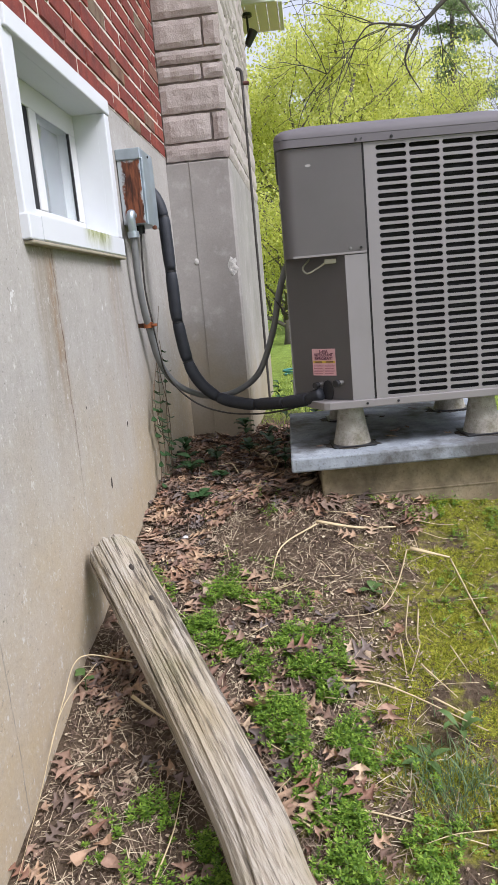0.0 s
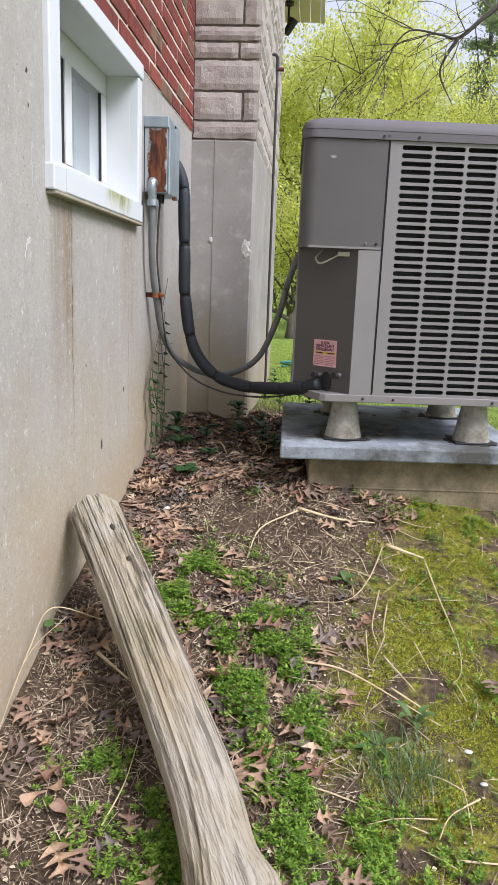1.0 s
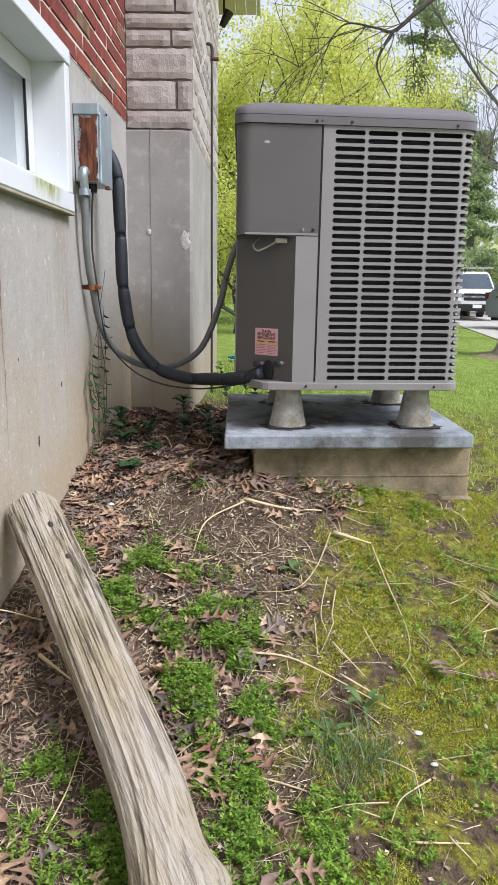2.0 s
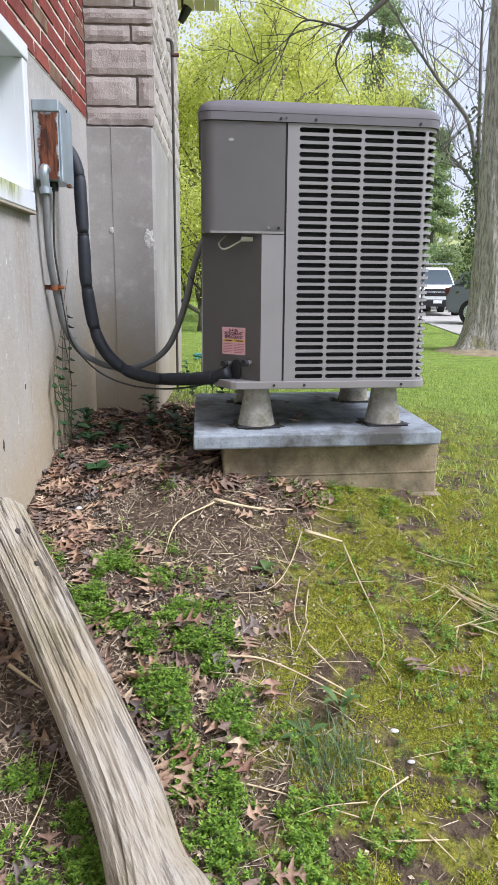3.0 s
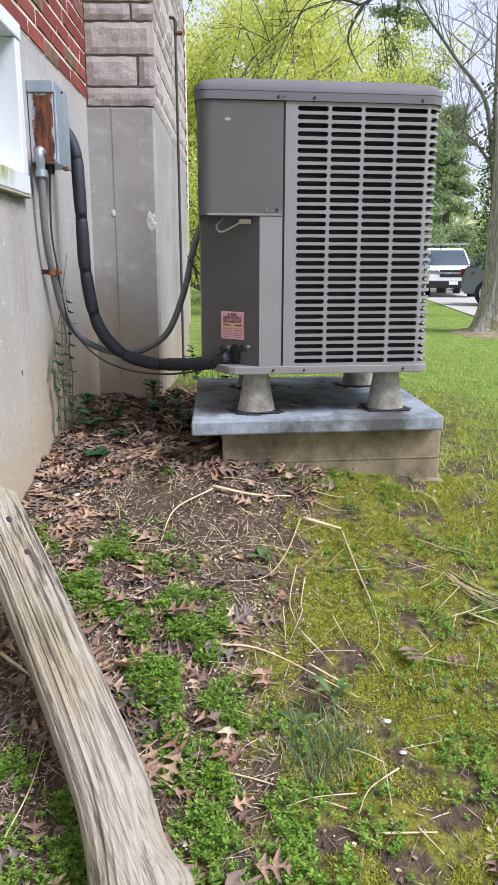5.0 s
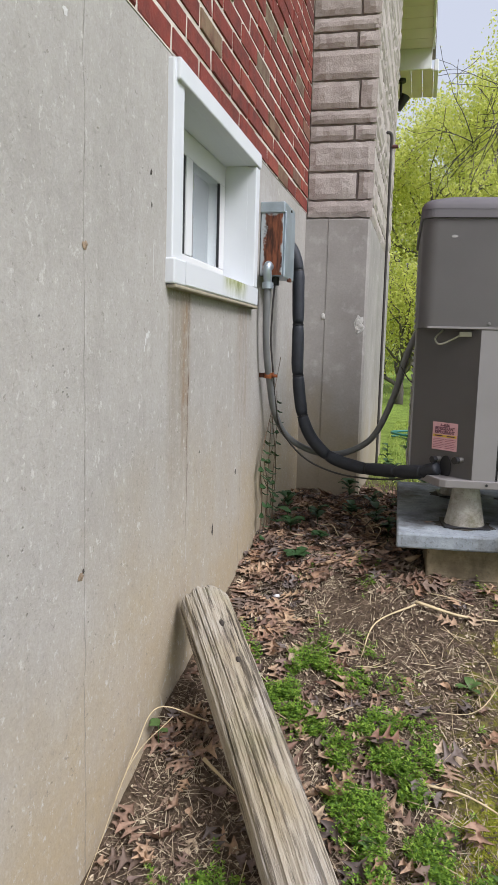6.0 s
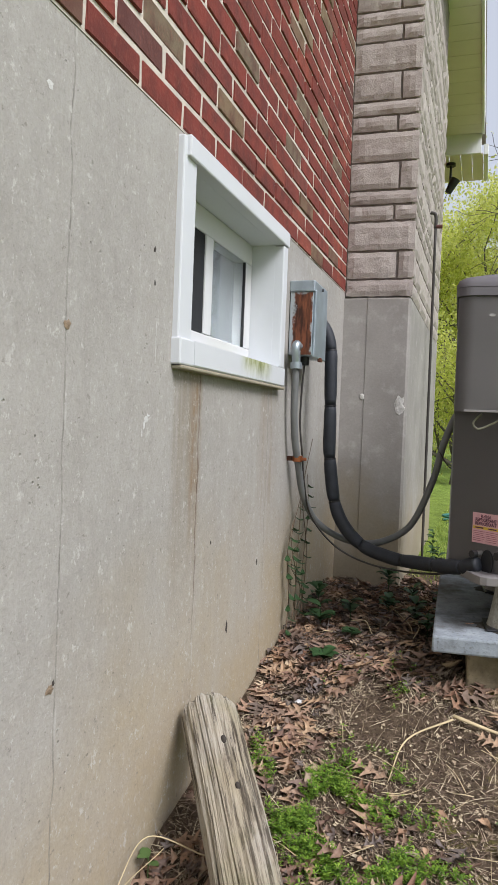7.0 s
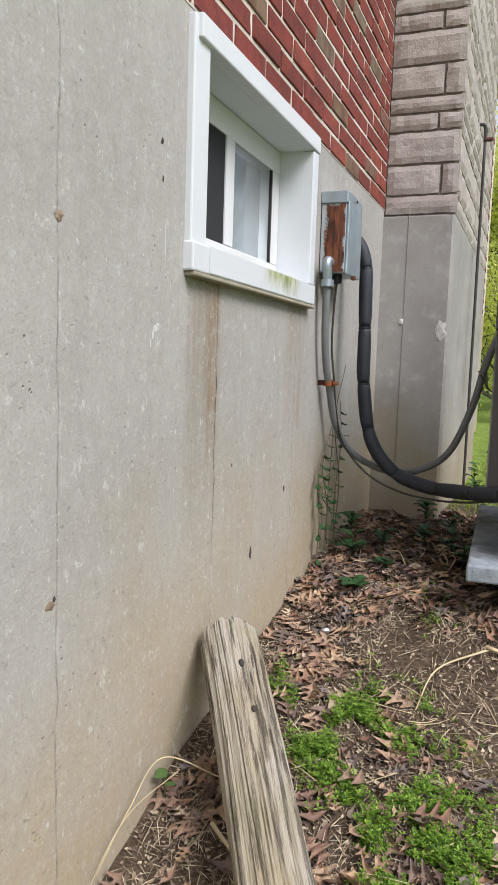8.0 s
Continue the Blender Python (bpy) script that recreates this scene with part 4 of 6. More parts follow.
part("rust_sheet", bm, rust_sheet_mat(), box, "rusted brown side")
part("rain_cap", block(0.0, 0.094, -0.006, 0.206, 0.228, 0.268, 0.004), GALVANISED, box)
part("door", block(0.0885, 0.097, 0.008, 0.196, -0.004, 0.236, 0.003), GALVANISED, box, "pale steel door")
part("hasp", block(0.090, 0.104, 0.09, 0.115, -0.014, 0.0, 0.002), RUST, box)
part("hub", rod(0.017, 0.03, pose(0.05, 0.06, -0.03)), BLACK, box, "", True)
screw_b = rod(0.005, 0.004, pose(0.097, 0.10, 0.25, 0, 90))
part("screw", screw_b, BLACK, box)

conduit = thing("conduit", pose(0.04, 0.985, 1.17), "grey flexible conduit looping from the box to the unit", "conduit")


def at(origin, pts):
    return [tuple(Vector(p) - Vector(origin)) for p in pts]


CO = (0.04, 0.985, 1.17)
tube("whip", at(CO, [(0.042, 0.985, 1.19), (0.040, 0.985, 1.10), (0.036, 1.00, 0.98), (0.036, 1.03, 0.87), (0.040, 1.075, 0.78), (0.048, 1.14, 0.66), (0.080, 1.22, 0.56), (0.145, 1.28, 0.500), (0.235, 1.305, 0.472), (0.335, 1.30, 0.487), (0.44, 1.27, 0.563), (0.515, 1.23, 0.735), (0.552, 1.19, 0.88), (0.60, 1.13, 0.99), (0.66, 1.08, 1.01)]), 0.0128, CONDUIT, conduit, n=12)
tube("elbow", at(CO, [(0.044, 0.998, 1.205), (0.043, 0.975, 1.21), (0.042, 0.966, 1.195), (0.042, 0.974, 1.165), (0.041, 0.984, 1.13)]), 0.0155, GALVANISED, conduit, "steel elbow fitting", n=12)
part("collar", rod(0.022, 0.022, pose(0.001, -0.002, -0.045), 12), GALVANISED, conduit, "", True)
cl = part("clamp", rod(0.0185, 0.022, Matrix.Translation(Vector((0.039, 1.066, 0.79)) - Vector(CO)), 14), COPPER, conduit, "copper strap clamp", True)
part("clamp_tab", block(-0.045 + 0.039 - 0.04, -0.012 + 0.039 - 0.04, 0.066 - 0.005 + 0.015, 0.066 + 0.005 + 0.015, 0.79 - 1.17 + 0.002, 0.79 - 1.17 + 0.02, 0.002), RUST, cl)
part("clamp_bolt", rod(0.006, 0.018, Matrix.Translation(Vector((0.056, 1.06, 0.80)) - Vector(CO)) @ pose(0, 0, 0, 0, 90)), COPPER, cl, "", True)

LO = (0.0, 1.29, 1.34)
line = thing("refrigerant_line", pose(*LO), "black foam-insulated refrigerant line sagging between wall and unit", "pipe insulation")
LINE = [(-0.02, 1.29, 1.345), (0.06, 1.285, 1.325), (0.100, 1.28, 1.24), (0.108, 1.27, 1.14), (0.115, 1.26, 0.95), (0.122, 1.25, 0.80), (0.160, 1.24, 0.60), (0.25, 1.23, 0.485), (0.38, 1.19, 0.445), (0.49, 1.10, 0.452), (0.57, 1.01, 0.466), (0.64, 0.93, 0.483), (0.690, 0.892, 0.505)]
q = smooth_path(at(LO, LINE), 10)
cutsat = [0, 22, 37, 50, 58, 71, 84, 97, 110, 120]
for a, b in zip(cutsat, cutsat[1:]):
    vs, fs = [], []
    seg = q[a:b + 1]
    rad = [0.0250 - 0.004 * (abs(2 * i / (len(seg) - 1) - 1) ** 6) for i in range(len(seg))]
    tube_into(vs, fs, seg, rad, 14)
    raw("foam_sleeve", vs, fs, FOAM, line, "", True)
for k in (22, 37, 50, 58, 84):
    part("tie", rod(0.0236, 0.006, Matrix.Translation(q[k]) @ (q[k + 1] - q[k]).to_track_quat("Z", "Y").to_matrix().to_4x4(), 14), BLACK, line, "", True)

wire = thing("control_cable", pose(0.05, 1.07, 1.14), "thin dark control cable hanging from the box to the unit", "cable")
WO = (0.05, 1.07, 1.14)
tube("cable", at(WO, [(0.05, 1.07, 1.145), (0.044, 1.07, 1.05), (0.040, 1.08, 0.93), (0.050, 1.09, 0.82), (0.056, 1.12, 0.70), (0.075, 1.17, 0.58), (0.16, 1.21, 0.47), (0.28, 1.21, 0.415), (0.42, 1.16, 0.405), (0.54, 1.04, 0.43), (0.64, 0.94, 0.465)]), 0.0038, CABLE, wire, n=8)
tube("cable_tail", at(WO, [(0.53, 1.20, 0.86), (0.57, 1.16, 0.80), (0.615, 1.12, 0.77), (0.63, 1.10, 0.66), (0.625, 1.10, 0.52)]), 0.0026, CABLE, wire, n=6)

# vent pipe up the chimney side
PO = (0.36, 2.99, 0.12)
pipe = thing("vent_pipe", pose(*PO), "thin rusty steel pipe with an elbow strapped to the chimney", "pipe")
tube("riser_pipe", at(PO, [(0.362, 2.99, 0.05), (0.360, 2.99, 0.8), (0.357, 2.99, 1.6), (0.355, 2.99, 2.15)]), 0.008, CABLE, pipe, n=10, per=4)
tube("elbow", at(PO, [(0.355, 2.99, 2.14), (0.355, 2.99, 2.20), (0.345, 2.985, 2.228), (0.315, 2.98, 2.232)]), 0.010, CABLE, pipe, n=10)
part("valve_tap", rod(0.012, 0.035, Matrix.Translation(Vector((0.36, 2.99, 2.15)) - Vector(PO)) @ pose(0, 0, 0, 0, 90)), simple("red_tap", (0.10, 0.035, 0.03), 0.6), pipe, "faded red valve", True)

# floodlight below the eave
FO = (0.36, 6.3, 3.98)
flood = thing("floodlight", pose(0.22, 6.60, 3.80), "black outdoor floodlight hanging under the eave", "floodlight")
part("mount", rod(0.05, 0.03, pose(0, 0, -0.03), 16), BLACK, flood, "", True)
part("arm", rod(0.012, 0.16, pose(0, 0, -0.18)), BLACK, flood)
part("lamp_head", rod(0.034, 0.16, pose(-0.02, 0, -0.31, 0, 28, 0), 14, 0.052), BLACK, flood, "", True)

# ---------------------------------------------------------------- log
def log_mesh():
    N, M, LEN = 120, 90, LOG_LEN
    bm = bmesh.new()
    rings = []
    for j in range(M + 1):
        t = j / M
        z = t * LEN
        base = 0.068 - 0.002 * t
        bend = -0.012 * math.sin(t * 3.0)
        row = []
        for i in range(N):
            a = 2 * math.pi * i / N
            ca, sa = math.cos(a), math.sin(a)
            g = noise.noise((ca * 5.0, sa * 5.0, t * 1.3 + 3)) * 0.005 + noise.noise((ca * 15, sa * 15, t * 2.2)) * 0.0035
            crack = -0.009 * max(0.0, 1 - abs(noise.noise((ca * 4.2, sa * 4.2, t * 0.8 + 9))) * 11) * (0.10 + 1.1 * t)
            r = base * (1.0 + 0.05 * math.cos(2 * a + 0.6)) + g + crack
            if t > 0.985:
                r -= 0.006 * (t - 0.985) / 0.015
            row.append(bm.verts.new((r * ca * 0.96 + bend, r * sa * 0.92, z + (noise.noise((ca * 4, sa * 4, 1)) * 0.012 if j in (0, M) else 0))))
        rings.append(row)
    for a, b in zip(rings, rings[1:]):
        for i in range(N):
            bm.faces.new((a[i], a[(i + 1) % N], b[(i + 1) % N], b[i]))
    bm.faces.new(rings[0][::-1])
    bm.faces.new(rings[-1])
    return bm


LOG_LOW, LOG_HIGH = Vector((0.632, -0.798, -0.215)), Vector((0.066, 0.150, 0.210))
LOG_LEN = (LOG_HIGH - LOG_LOW).length
log = part("weathered_log", log_mesh(), WOOD, None, "", True)
turn = (LOG_HIGH - LOG_LOW).to_track_quat("Z", "Y").to_matrix().to_4x4()
log.matrix_world = Matrix.Translation(LOG_LOW) @ turn
# the low end sweeps back towards the wall and carries a swollen branch stub
to_wall, outward = (turn.inverted() @ Vector((-1, 0, 0))), (turn.inverted() @ Vector((1, 0, 0)))
for v in log.data.vertices:
    t = v.co.z / LOG_LEN
    side = Vector((v.co.x, v.co.y, 0)).normalized()
    stub = 0.052 * math.exp(-((t - 0.065) / 0.048) ** 2) * max(0.0, side.dot(outward)) ** 2
    sweep = 0.034 * (max(0.0, 0.29 - t) / 0.2) ** 2
    v.co += side * stub + Vector((to_wall.x, to_wall.y, 0)) * sweep
for t, sx in ((0.865, 0.0085), (0.765, 0.007)):
    p = log.matrix_world.inverted() @ Vector((0.157, 0.013, 0.204)) if t > 0.8 else log.matrix_world.inverted() @ Vector((0.221, -0.082, 0.149))
    d = Vector((p.x, p.y, 0)).normalized()
    ob = part("knot_hole", ball(sx, Matrix.Diagonal((0.8, 0.8, 1.3, 1)), 10), PIT, log, "dark knot hole", True)
    ob.location = (d.x * 0.0600, d.y * 0.0600, p.z)
tagged(log, "weathered grey wooden log leaning against the wall", "log")

# ---------------------------------------------------------------- trees and distance
def bark_mat():
    """Grey bark in long upright ridges with darker furrows and moss low down."""
    m, nt, b = nodemat("ridged_bark", 0.95, 0, 0.15)
    ridge = noisy(nt, coords(nt, "obj", (1, 1, 0.2)), 34, 6, 0.6)
    fine, big = noisy(nt, coords(nt, "obj"), 60, 4, 0.6), noisy(nt, coords(nt, "obj"), 2.5, 4)
    c = blend(nt, ramp(nt, ridge, [(0.40, 0.0), (0.56, 1.0)]), (0.26, 0.235, 0.21), (0.54, 0.50, 0.45))
    c = blend(nt, ramp(nt, fine, [(0.4, 0.0), (0.7, 0.4)]), c, (0.22, 0.19, 0.16))
    x, y, z = axes(nt, coords(nt, "obj"))
    foot = calc(nt, "MULTIPLY", band(nt, z, -1.0, 0.3, 0.5), ramp(nt, big, [(0.45, 0.0), (0.6, 0.7)]))
    c = blend(nt, foot, c, (0.20, 0.19, 0.05))
    nt.links.new(c, b.inputs["Base Color"])
    relief(nt, b, calc(nt, "ADD", ridge, calc(nt, "MULTIPLY", fine, 0.3)), 1.0, 0.05)
    return m


BARK = bark_mat()
TWIG = simple("dark_branch_bark", (0.13, 0.115, 0.10), 0.9, 0, 0.3, 8, 0.4)
SPRING = leafy("yellow_green_leaves", [(0, (0.42, 0.46, 0.10)), (0.4, (0.62, 0.66, 0.13)), (0.75, (0.86, 0.86, 0.28)), (1, (0.62, 0.66, 0.22))], 0.6, 0.68)
# Needle greens lightened, so that distance haze lies in the colour.
PINE = leafy("haze_paled_needles", [(0, (0.17, 0.24, 0.11)), (0.5, (0.27, 0.36, 0.16)), (1, (0.40, 0.48, 0.24))], 0.7, 0.5)
WOODS = leafy("far_foliage", [(0, (0.22, 0.28, 0.11)), (0.5, (0.36, 0.42, 0.16)), (1, (0.50, 0.53, 0.24))], 0.7, 0.4)
PALE_TWIG = simple("pale_grey_bark", (0.17, 0.155, 0.14), 0.9, 0, 0.25, 8, 0.4)
IVY = leafy("climbing_ivy_leaves", [(0, (0.05, 0.09, 0.03)), (1, (0.13, 0.17, 0.06))], 0.6, 0.2)


def limbs(verts, faces, rnd, p, d, length, r, depth, tips, spread=0.6, rise=0.15, split=3, nseg=5):
    pts, rad = [p.copy()], [r]
    for i in range(nseg):
        d = (d + Vector((rnd.gauss(0, 0.16), rnd.gauss(0, 0.16), rnd.gauss(0, 0.10) + rise * 0.25))).normalized()
        p = p + d * (length / nseg)
        pts.append(p.copy())
        rad.append(max(0.004, r * (1 - 0.55 * (i + 1) / nseg)))
    tube_into(verts, faces, pts, rad, 8 if r > 0.05 else 5)
    if depth == 0:
        tips.extend(pts[2:])
        return
    tips.extend(pts[-2:])
    for k in range(split):
        i = rnd.randint(max(1, nseg // 2 - 1), nseg)
        side = Vector((rnd.gauss(0, 1), rnd.gauss(0, 1), rnd.gauss(0.2, 0.5))).normalized()
        nd = (d * (1 - spread) + side * spread + Vector((0, 0, rise))).normalized()
        limbs(verts, faces, rnd, pts[i], nd, length * rnd.uniform(0.55, 0.78), rad[i] * 0.68, depth - 1, tips, spread, rise, split, nseg)


def leaf_cloud(name, centres, count, sigma, size, material, seed, parent=None, label="", flatten=1.0):
    rg = np.random.default_rng(seed)
    c = np.array([tuple(q) for q in centres])
    k = rg.integers(0, len(c), count)
    pos = c[k] + rg.normal(0, 1, (count, 3)) * np.array([sigma, sigma, sigma * flatten])
    a = rg.normal(0, 1, (count, 3))
    a /= np.linalg.norm(a, axis=1)[:, None]
    b = np.cross(a, rg.normal(0, 1, (count, 3)))
    b /= np.linalg.norm(b, axis=1)[:, None]
    s = size * rg.uniform(0.5, 1.3, count)[:, None]
    quad = np.stack([pos - a * s, pos - b * s * 0.55, pos + a * s, pos + b * s * 0.55], 1).reshape(-1, 3)
    me = bpy.data.meshes.new(name)
    me.vertices.add(len(quad))
    me.vertices.foreach_set("co", quad.ravel())
    me.loops.add(len(quad))
    me.loops.foreach_set("vertex_index", np.arange(len(quad), dtype=np.int32))
    me.polygons.add(count)
    me.polygons.foreach_set("loop_start", np.arange(0, len(quad), 4, dtype=np.int32))
    me.update(calc_edges=True)
    me.materials.append(material)
    ob = new(name, me)
    ob.parent = parent
    return tagged(ob, label)


def broad_tree(at_xy, height, seed, leaves, sigma, size, label, depth=3, split=4, r=0.2, leafmat=SPRING, trunk=0.3):
    x, y = at_xy
    base = ground_z(x, y) - 0.1
    t = thing("tree", pose(x, y, base), label, "tree")
    rnd = random.Random(seed)
    vs, fs, tips = [], [], []
    low = height * trunk
    tube_into(vs, fs, [Vector((0, 0, 0)), Vector((0.03, 0, low * 0.5)), Vector((0, 0.04, low))], [r * 1.4, r, r * 0.9], 10)
    for k in range(5):
        a = k * 2 * math.pi / 5 + rnd.uniform(-0.4, 0.4)
        limbs(vs, fs, rnd, Vector((0, 0, low * rnd.uniform(0.55, 1.0))), Vector((math.cos(a) * 0.8, math.sin(a) * 0.8, rnd.uniform(0.4, 1.2))).normalized(), height * 0.36, r * 0.6, depth - 1, tips, 0.55, 0.12, split)
    limbs(vs, fs, rnd, Vector((0, 0.04, low)), Vector((0, 0, 1)), height * 0.42, r * 0.7, depth - 1, tips, 0.55, 0.12, split)
    raw("trunk", vs, fs, TWIG, t, "", True)
    if leaves:
        leaf_cloud("crown", tips, leaves, sigma, size, leafmat, seed, t, "loose crown of fresh yellow-green leaves")
    return t


LAB = "tree in fresh yellow-green spring leaf beyond the house"
broad_tree((0.9, 16.5), 8.6, 3, 76000, 0.21, 0.036, LAB)
broad_tree((2.2, 20.0), 9.0, 5, 68000, 0.24, 0.040, LAB)
broad_tree((-1.2, 21.0), 9.2, 8, 56000, 0.28, 0.044, LAB)
broad_tree((2.9, 28.0), 9.5, 12, 46000, 0.34, 0.052, LAB)
broad_tree((0.2, 12.0), 4.4, 21, 18000, 0.26, 0.034, "young bushy tree in pale spring leaf", 3, 4, 0.07, SPRING, 0.15)
broad_tree((13.5, 33.0), 6.0, 23, 9000, 0.36, 0.09, "bushy green tree beside the driveway", 3, 4, 0.14, WOODS, 0.2)


def pine(at_xy, height, seed):
    x, y = at_xy
    t = thing("pine_tree", pose(x, y, ground_z(x, y) - 0.1), "dark green pine beyond the driveway", "tree", "pines")
    rnd = random.Random(seed)
    vs, fs, tips = [], [], []
    tube_into(vs, fs, [Vector((0, 0, 0)), Vector((0, 0, height * 0.5)), Vector((0, 0, height))], [0.22, 0.13, 0.02], 8)
    for k in range(90):
        z = height * (0.12 + 0.86 * rnd.random() ** 0.9)
        a, ln = rnd.uniform(0, 6.28), 0.26 * (height - z) + 0.25
        ln *= rnd.uniform(0.6, 1.1)
        pts = [Vector((math.cos(a) * ln * s, math.sin(a) * ln * s, z + 0.12 * ln * s - 0.22 * ln * s * s)) for s in (0, 0.35, 0.7, 1)]
        tube_into(vs, fs, pts, [0.035, 0.022, 0.014, 0.006], 4)
        tips += [pts[0].lerp(pts[-1], q) for q in (0.35, 0.5, 0.65, 0.8, 0.95)]
    raw("trunk", vs, fs, TWIG, t, "", True)
    leaf_cloud("crown", tips, 34000, 0.17, 0.058, PINE, seed, t, "drooping needles paled for haze", 0.6)


pine((6.0, 25.0), 12.5, 2)
pine((9.4, 30.0), 7.6, 9)
pine((7.3, 34.0), 10.0, 11)
pine((8.6, 33.0), 8.0, 4)
pine((10.6, 38.0), 7.0, 6)

# big old trunk on the lawn, with low limbs reaching over
oak = thing("old_tree", pose(5.27, 10.7, ground_z(5.27, 10.7) - 0.1), "large grey-barked tree trunk with flared mossy roots", "tree")
bm = bmesh.new()
rings = []
for j in range(61):
    z = 7.5 * j / 60
    r0 = 0.38 + 0.36 * math.exp(-z / 0.42) + 0.03 * math.exp(-((z - 7.2) / 0.8) ** 2) - 0.008 * z
    row = []
    for i in range(80):
        a = 2 * math.pi * i / 80
        flare = 1 + 0.16 * math.exp(-z / 0.5) * math.cos(5 * a + 1)
        bark = 0.035 * noise.noise((math.cos(a) * 8, math.sin(a) * 8, z * 0.9)) + 0.02 * noise.noise((math.cos(a) * 20, math.sin(a) * 20, z * 3.0))
        r = r0 * flare + bark
        row.append(bm.verts.new((r * math.cos(a) - 0.012 * z, r * math.sin(a), z)))
    rings.append(row)
for a, b in zip(rings, rings[1:]):
    for i in range(80):
        bm.faces.new((a[i], a[(i + 1) % 80], b[(i + 1) % 80], b[i]))
bm.faces.new(rings[-1])
part("trunk", bm, BARK, oak, "", True)
bm = bmesh.new()
rr = [[bm.verts.new((math.cos(a * 0.2618) * r * (1 + 0.12 * math.sin(a * 2.3)), math.sin(a * 0.2618) * r, 0.10 + h)) for a in range(24)] for r, h in ((1.05, -0.05), (0.85, 0.03), (0.5, 0.10))]
for a, b in zip(rr, rr[1:]):
    for i in range(24):
        bm.faces.new((a[i], a[(i + 1) % 24], b[(i + 1) % 24], b[i]))
part("root_mound", bm, simple("bark_litter", (0.24, 0.195, 0.12), 0.95, 0, 0.4, 9, 0.8), oak, "brown litter mound", True)
rnd = random.Random(44)
vs, fs, tips = [], [], []
LIMB = [(0, 0, 6.7), (-0.9, -0.3, 6.2), (-1.8, -0.5, 5.70), (-2.35, -0.6, 5.27), (-2.71, -0.6, 4.98), (-2.97, -0.6, 5.02), (-3.43, -0.6, 5.07), (-3.71, -0.6, 4.79), (-4.05, -0.6, 4.52), (-4.4, -0.6, 4.2)]
lp = smooth_path(LIMB, 6)
tube_into(vs, fs, lp, [0.072 * (1 - i / (len(lp) - 1)) ** 2.2 + 0.006 for i in range(len(lp))], 8)
for k in range(20):
    i = rnd.randint(14, len(lp) - 1)
    d = Vector((rnd.uniform(-1.2, 0.4), rnd.uniform(-0.5, 0.5), rnd.uniform(-0.9, 0.75))).normalized()
    limbs(vs, fs, rnd, lp[i], d, rnd.uniform(0.5, 1.2), 0.009, 1, tips, 0.5, -0.08, 3, 6)
q = smooth_path([(-2.71, -0.6, 4.98), (-2.87, -0.6, 4.73), (-2.93, -0.6, 4.46), (-2.71, -0.6, 4.05)], 6)
tube_into(vs, fs, q, [0.03 - 0.024 * i / (len(q) - 1) for i in range(len(q))], 6)
for k in range(7):
    a = rnd.uniform(0, 6.28)
    limbs(vs, fs, rnd, Vector((-0.08, 0, rnd.uniform(6.2, 7.4))), Vector((math.cos(a), math.sin(a), 0.9)).normalized(), 3.2, 0.12, 2, tips, 0.5, 0.15, 3)
raw("limb", vs, fs, simple("dark_limb_bark", (0.07, 0.06, 0.052), 0.9, 0, 0.3, 8, 0.4), oak, "dark bare twigs and limbs", True)
tagged(leaf_cloud("buds", [p for p in tips if p.x < -1], 420, 0.10, 0.025, SPRING, 9, oak, "scattered fresh buds"), kind="stuff")

bare = thing("bare_tree", pose(6.9, 15.2, ground_z(6.9, 15.2) - 0.1), "bare grey tree with forked trunk and ivy patches", "tree")
vs, fs, tips = [], [], []
rnd = random.Random(17)
for pts, rr in (([(0, 0, 0), (-0.35, -0.1, 1.6), (-0.6, -0.2, 3.0), (-0.68, -0.2, 3.55), (-0.92, -0.2, 4.7), (-1.6, -0.2, 5.5), (-2.25, -0.2, 6.3), (-2.9, -0.2, 7.2)], 0.085), ([(-0.6, -0.2, 2.9), (-0.70, -0.2, 4.9), (-0.78, -0.2, 6.9), (-0.7, -0.2, 8.2)], 0.055), ([(-0.62, -0.2, 3.3), (-1.07, -0.2, 3.85), (-1.53, -0.2, 4.2)], 0.045)):
    q = smooth_path(pts, 5)
    tube_into(vs, fs, q, [rr * (1 - 0.8 * i / (len(q) - 1)) for i in range(len(q))], 8)
    for k in range(16):
        i = rnd.randint(len(q) // 3, len(q) - 1)
        d = Vector((rnd.uniform(-1, 1), rnd.uniform(-0.6, 0.6), rnd.uniform(0.1, 1.1))).normalized()
        limbs(vs, fs, rnd, q[i], d, rnd.uniform(0.9, 1.9), 0.012, 2, tips, 0.5, 0.12, 3, 5)
raw("trunk", vs, fs, PALE_TWIG, bare, "", True)
leaf_cloud("ivy", [(-0.62, -0.25, z * 0.12 + 1.5) for z in range(22)] + [(-0.8, -0.2, 4.6), (-0.75, -0.2, 4.9), (-1.0, -0.2, 3.9)], 1500, 0.17, 0.05, IVY, 5, bare, "ivy leaves round the trunk")

rg = np.random.default_rng(31)
centres = []
for k in range(150):
    a = rg.uniform(-0.75, 0.75)
    dist = rg.uniform(44, 70)
    centres.append((math.sin(a) * dist, math.cos(a) * dist, -0.3 + rg.uniform(0.3, 1) ** 1.0 * rg.uniform(1.5, 7.5)))
woods = leaf_cloud("far_woods", centres, 26000, 1.3, 0.32, WOODS, 77, None, "distant hazy line of green woods", 0.8)
tagged(woods, category="woods", kind="stuff")

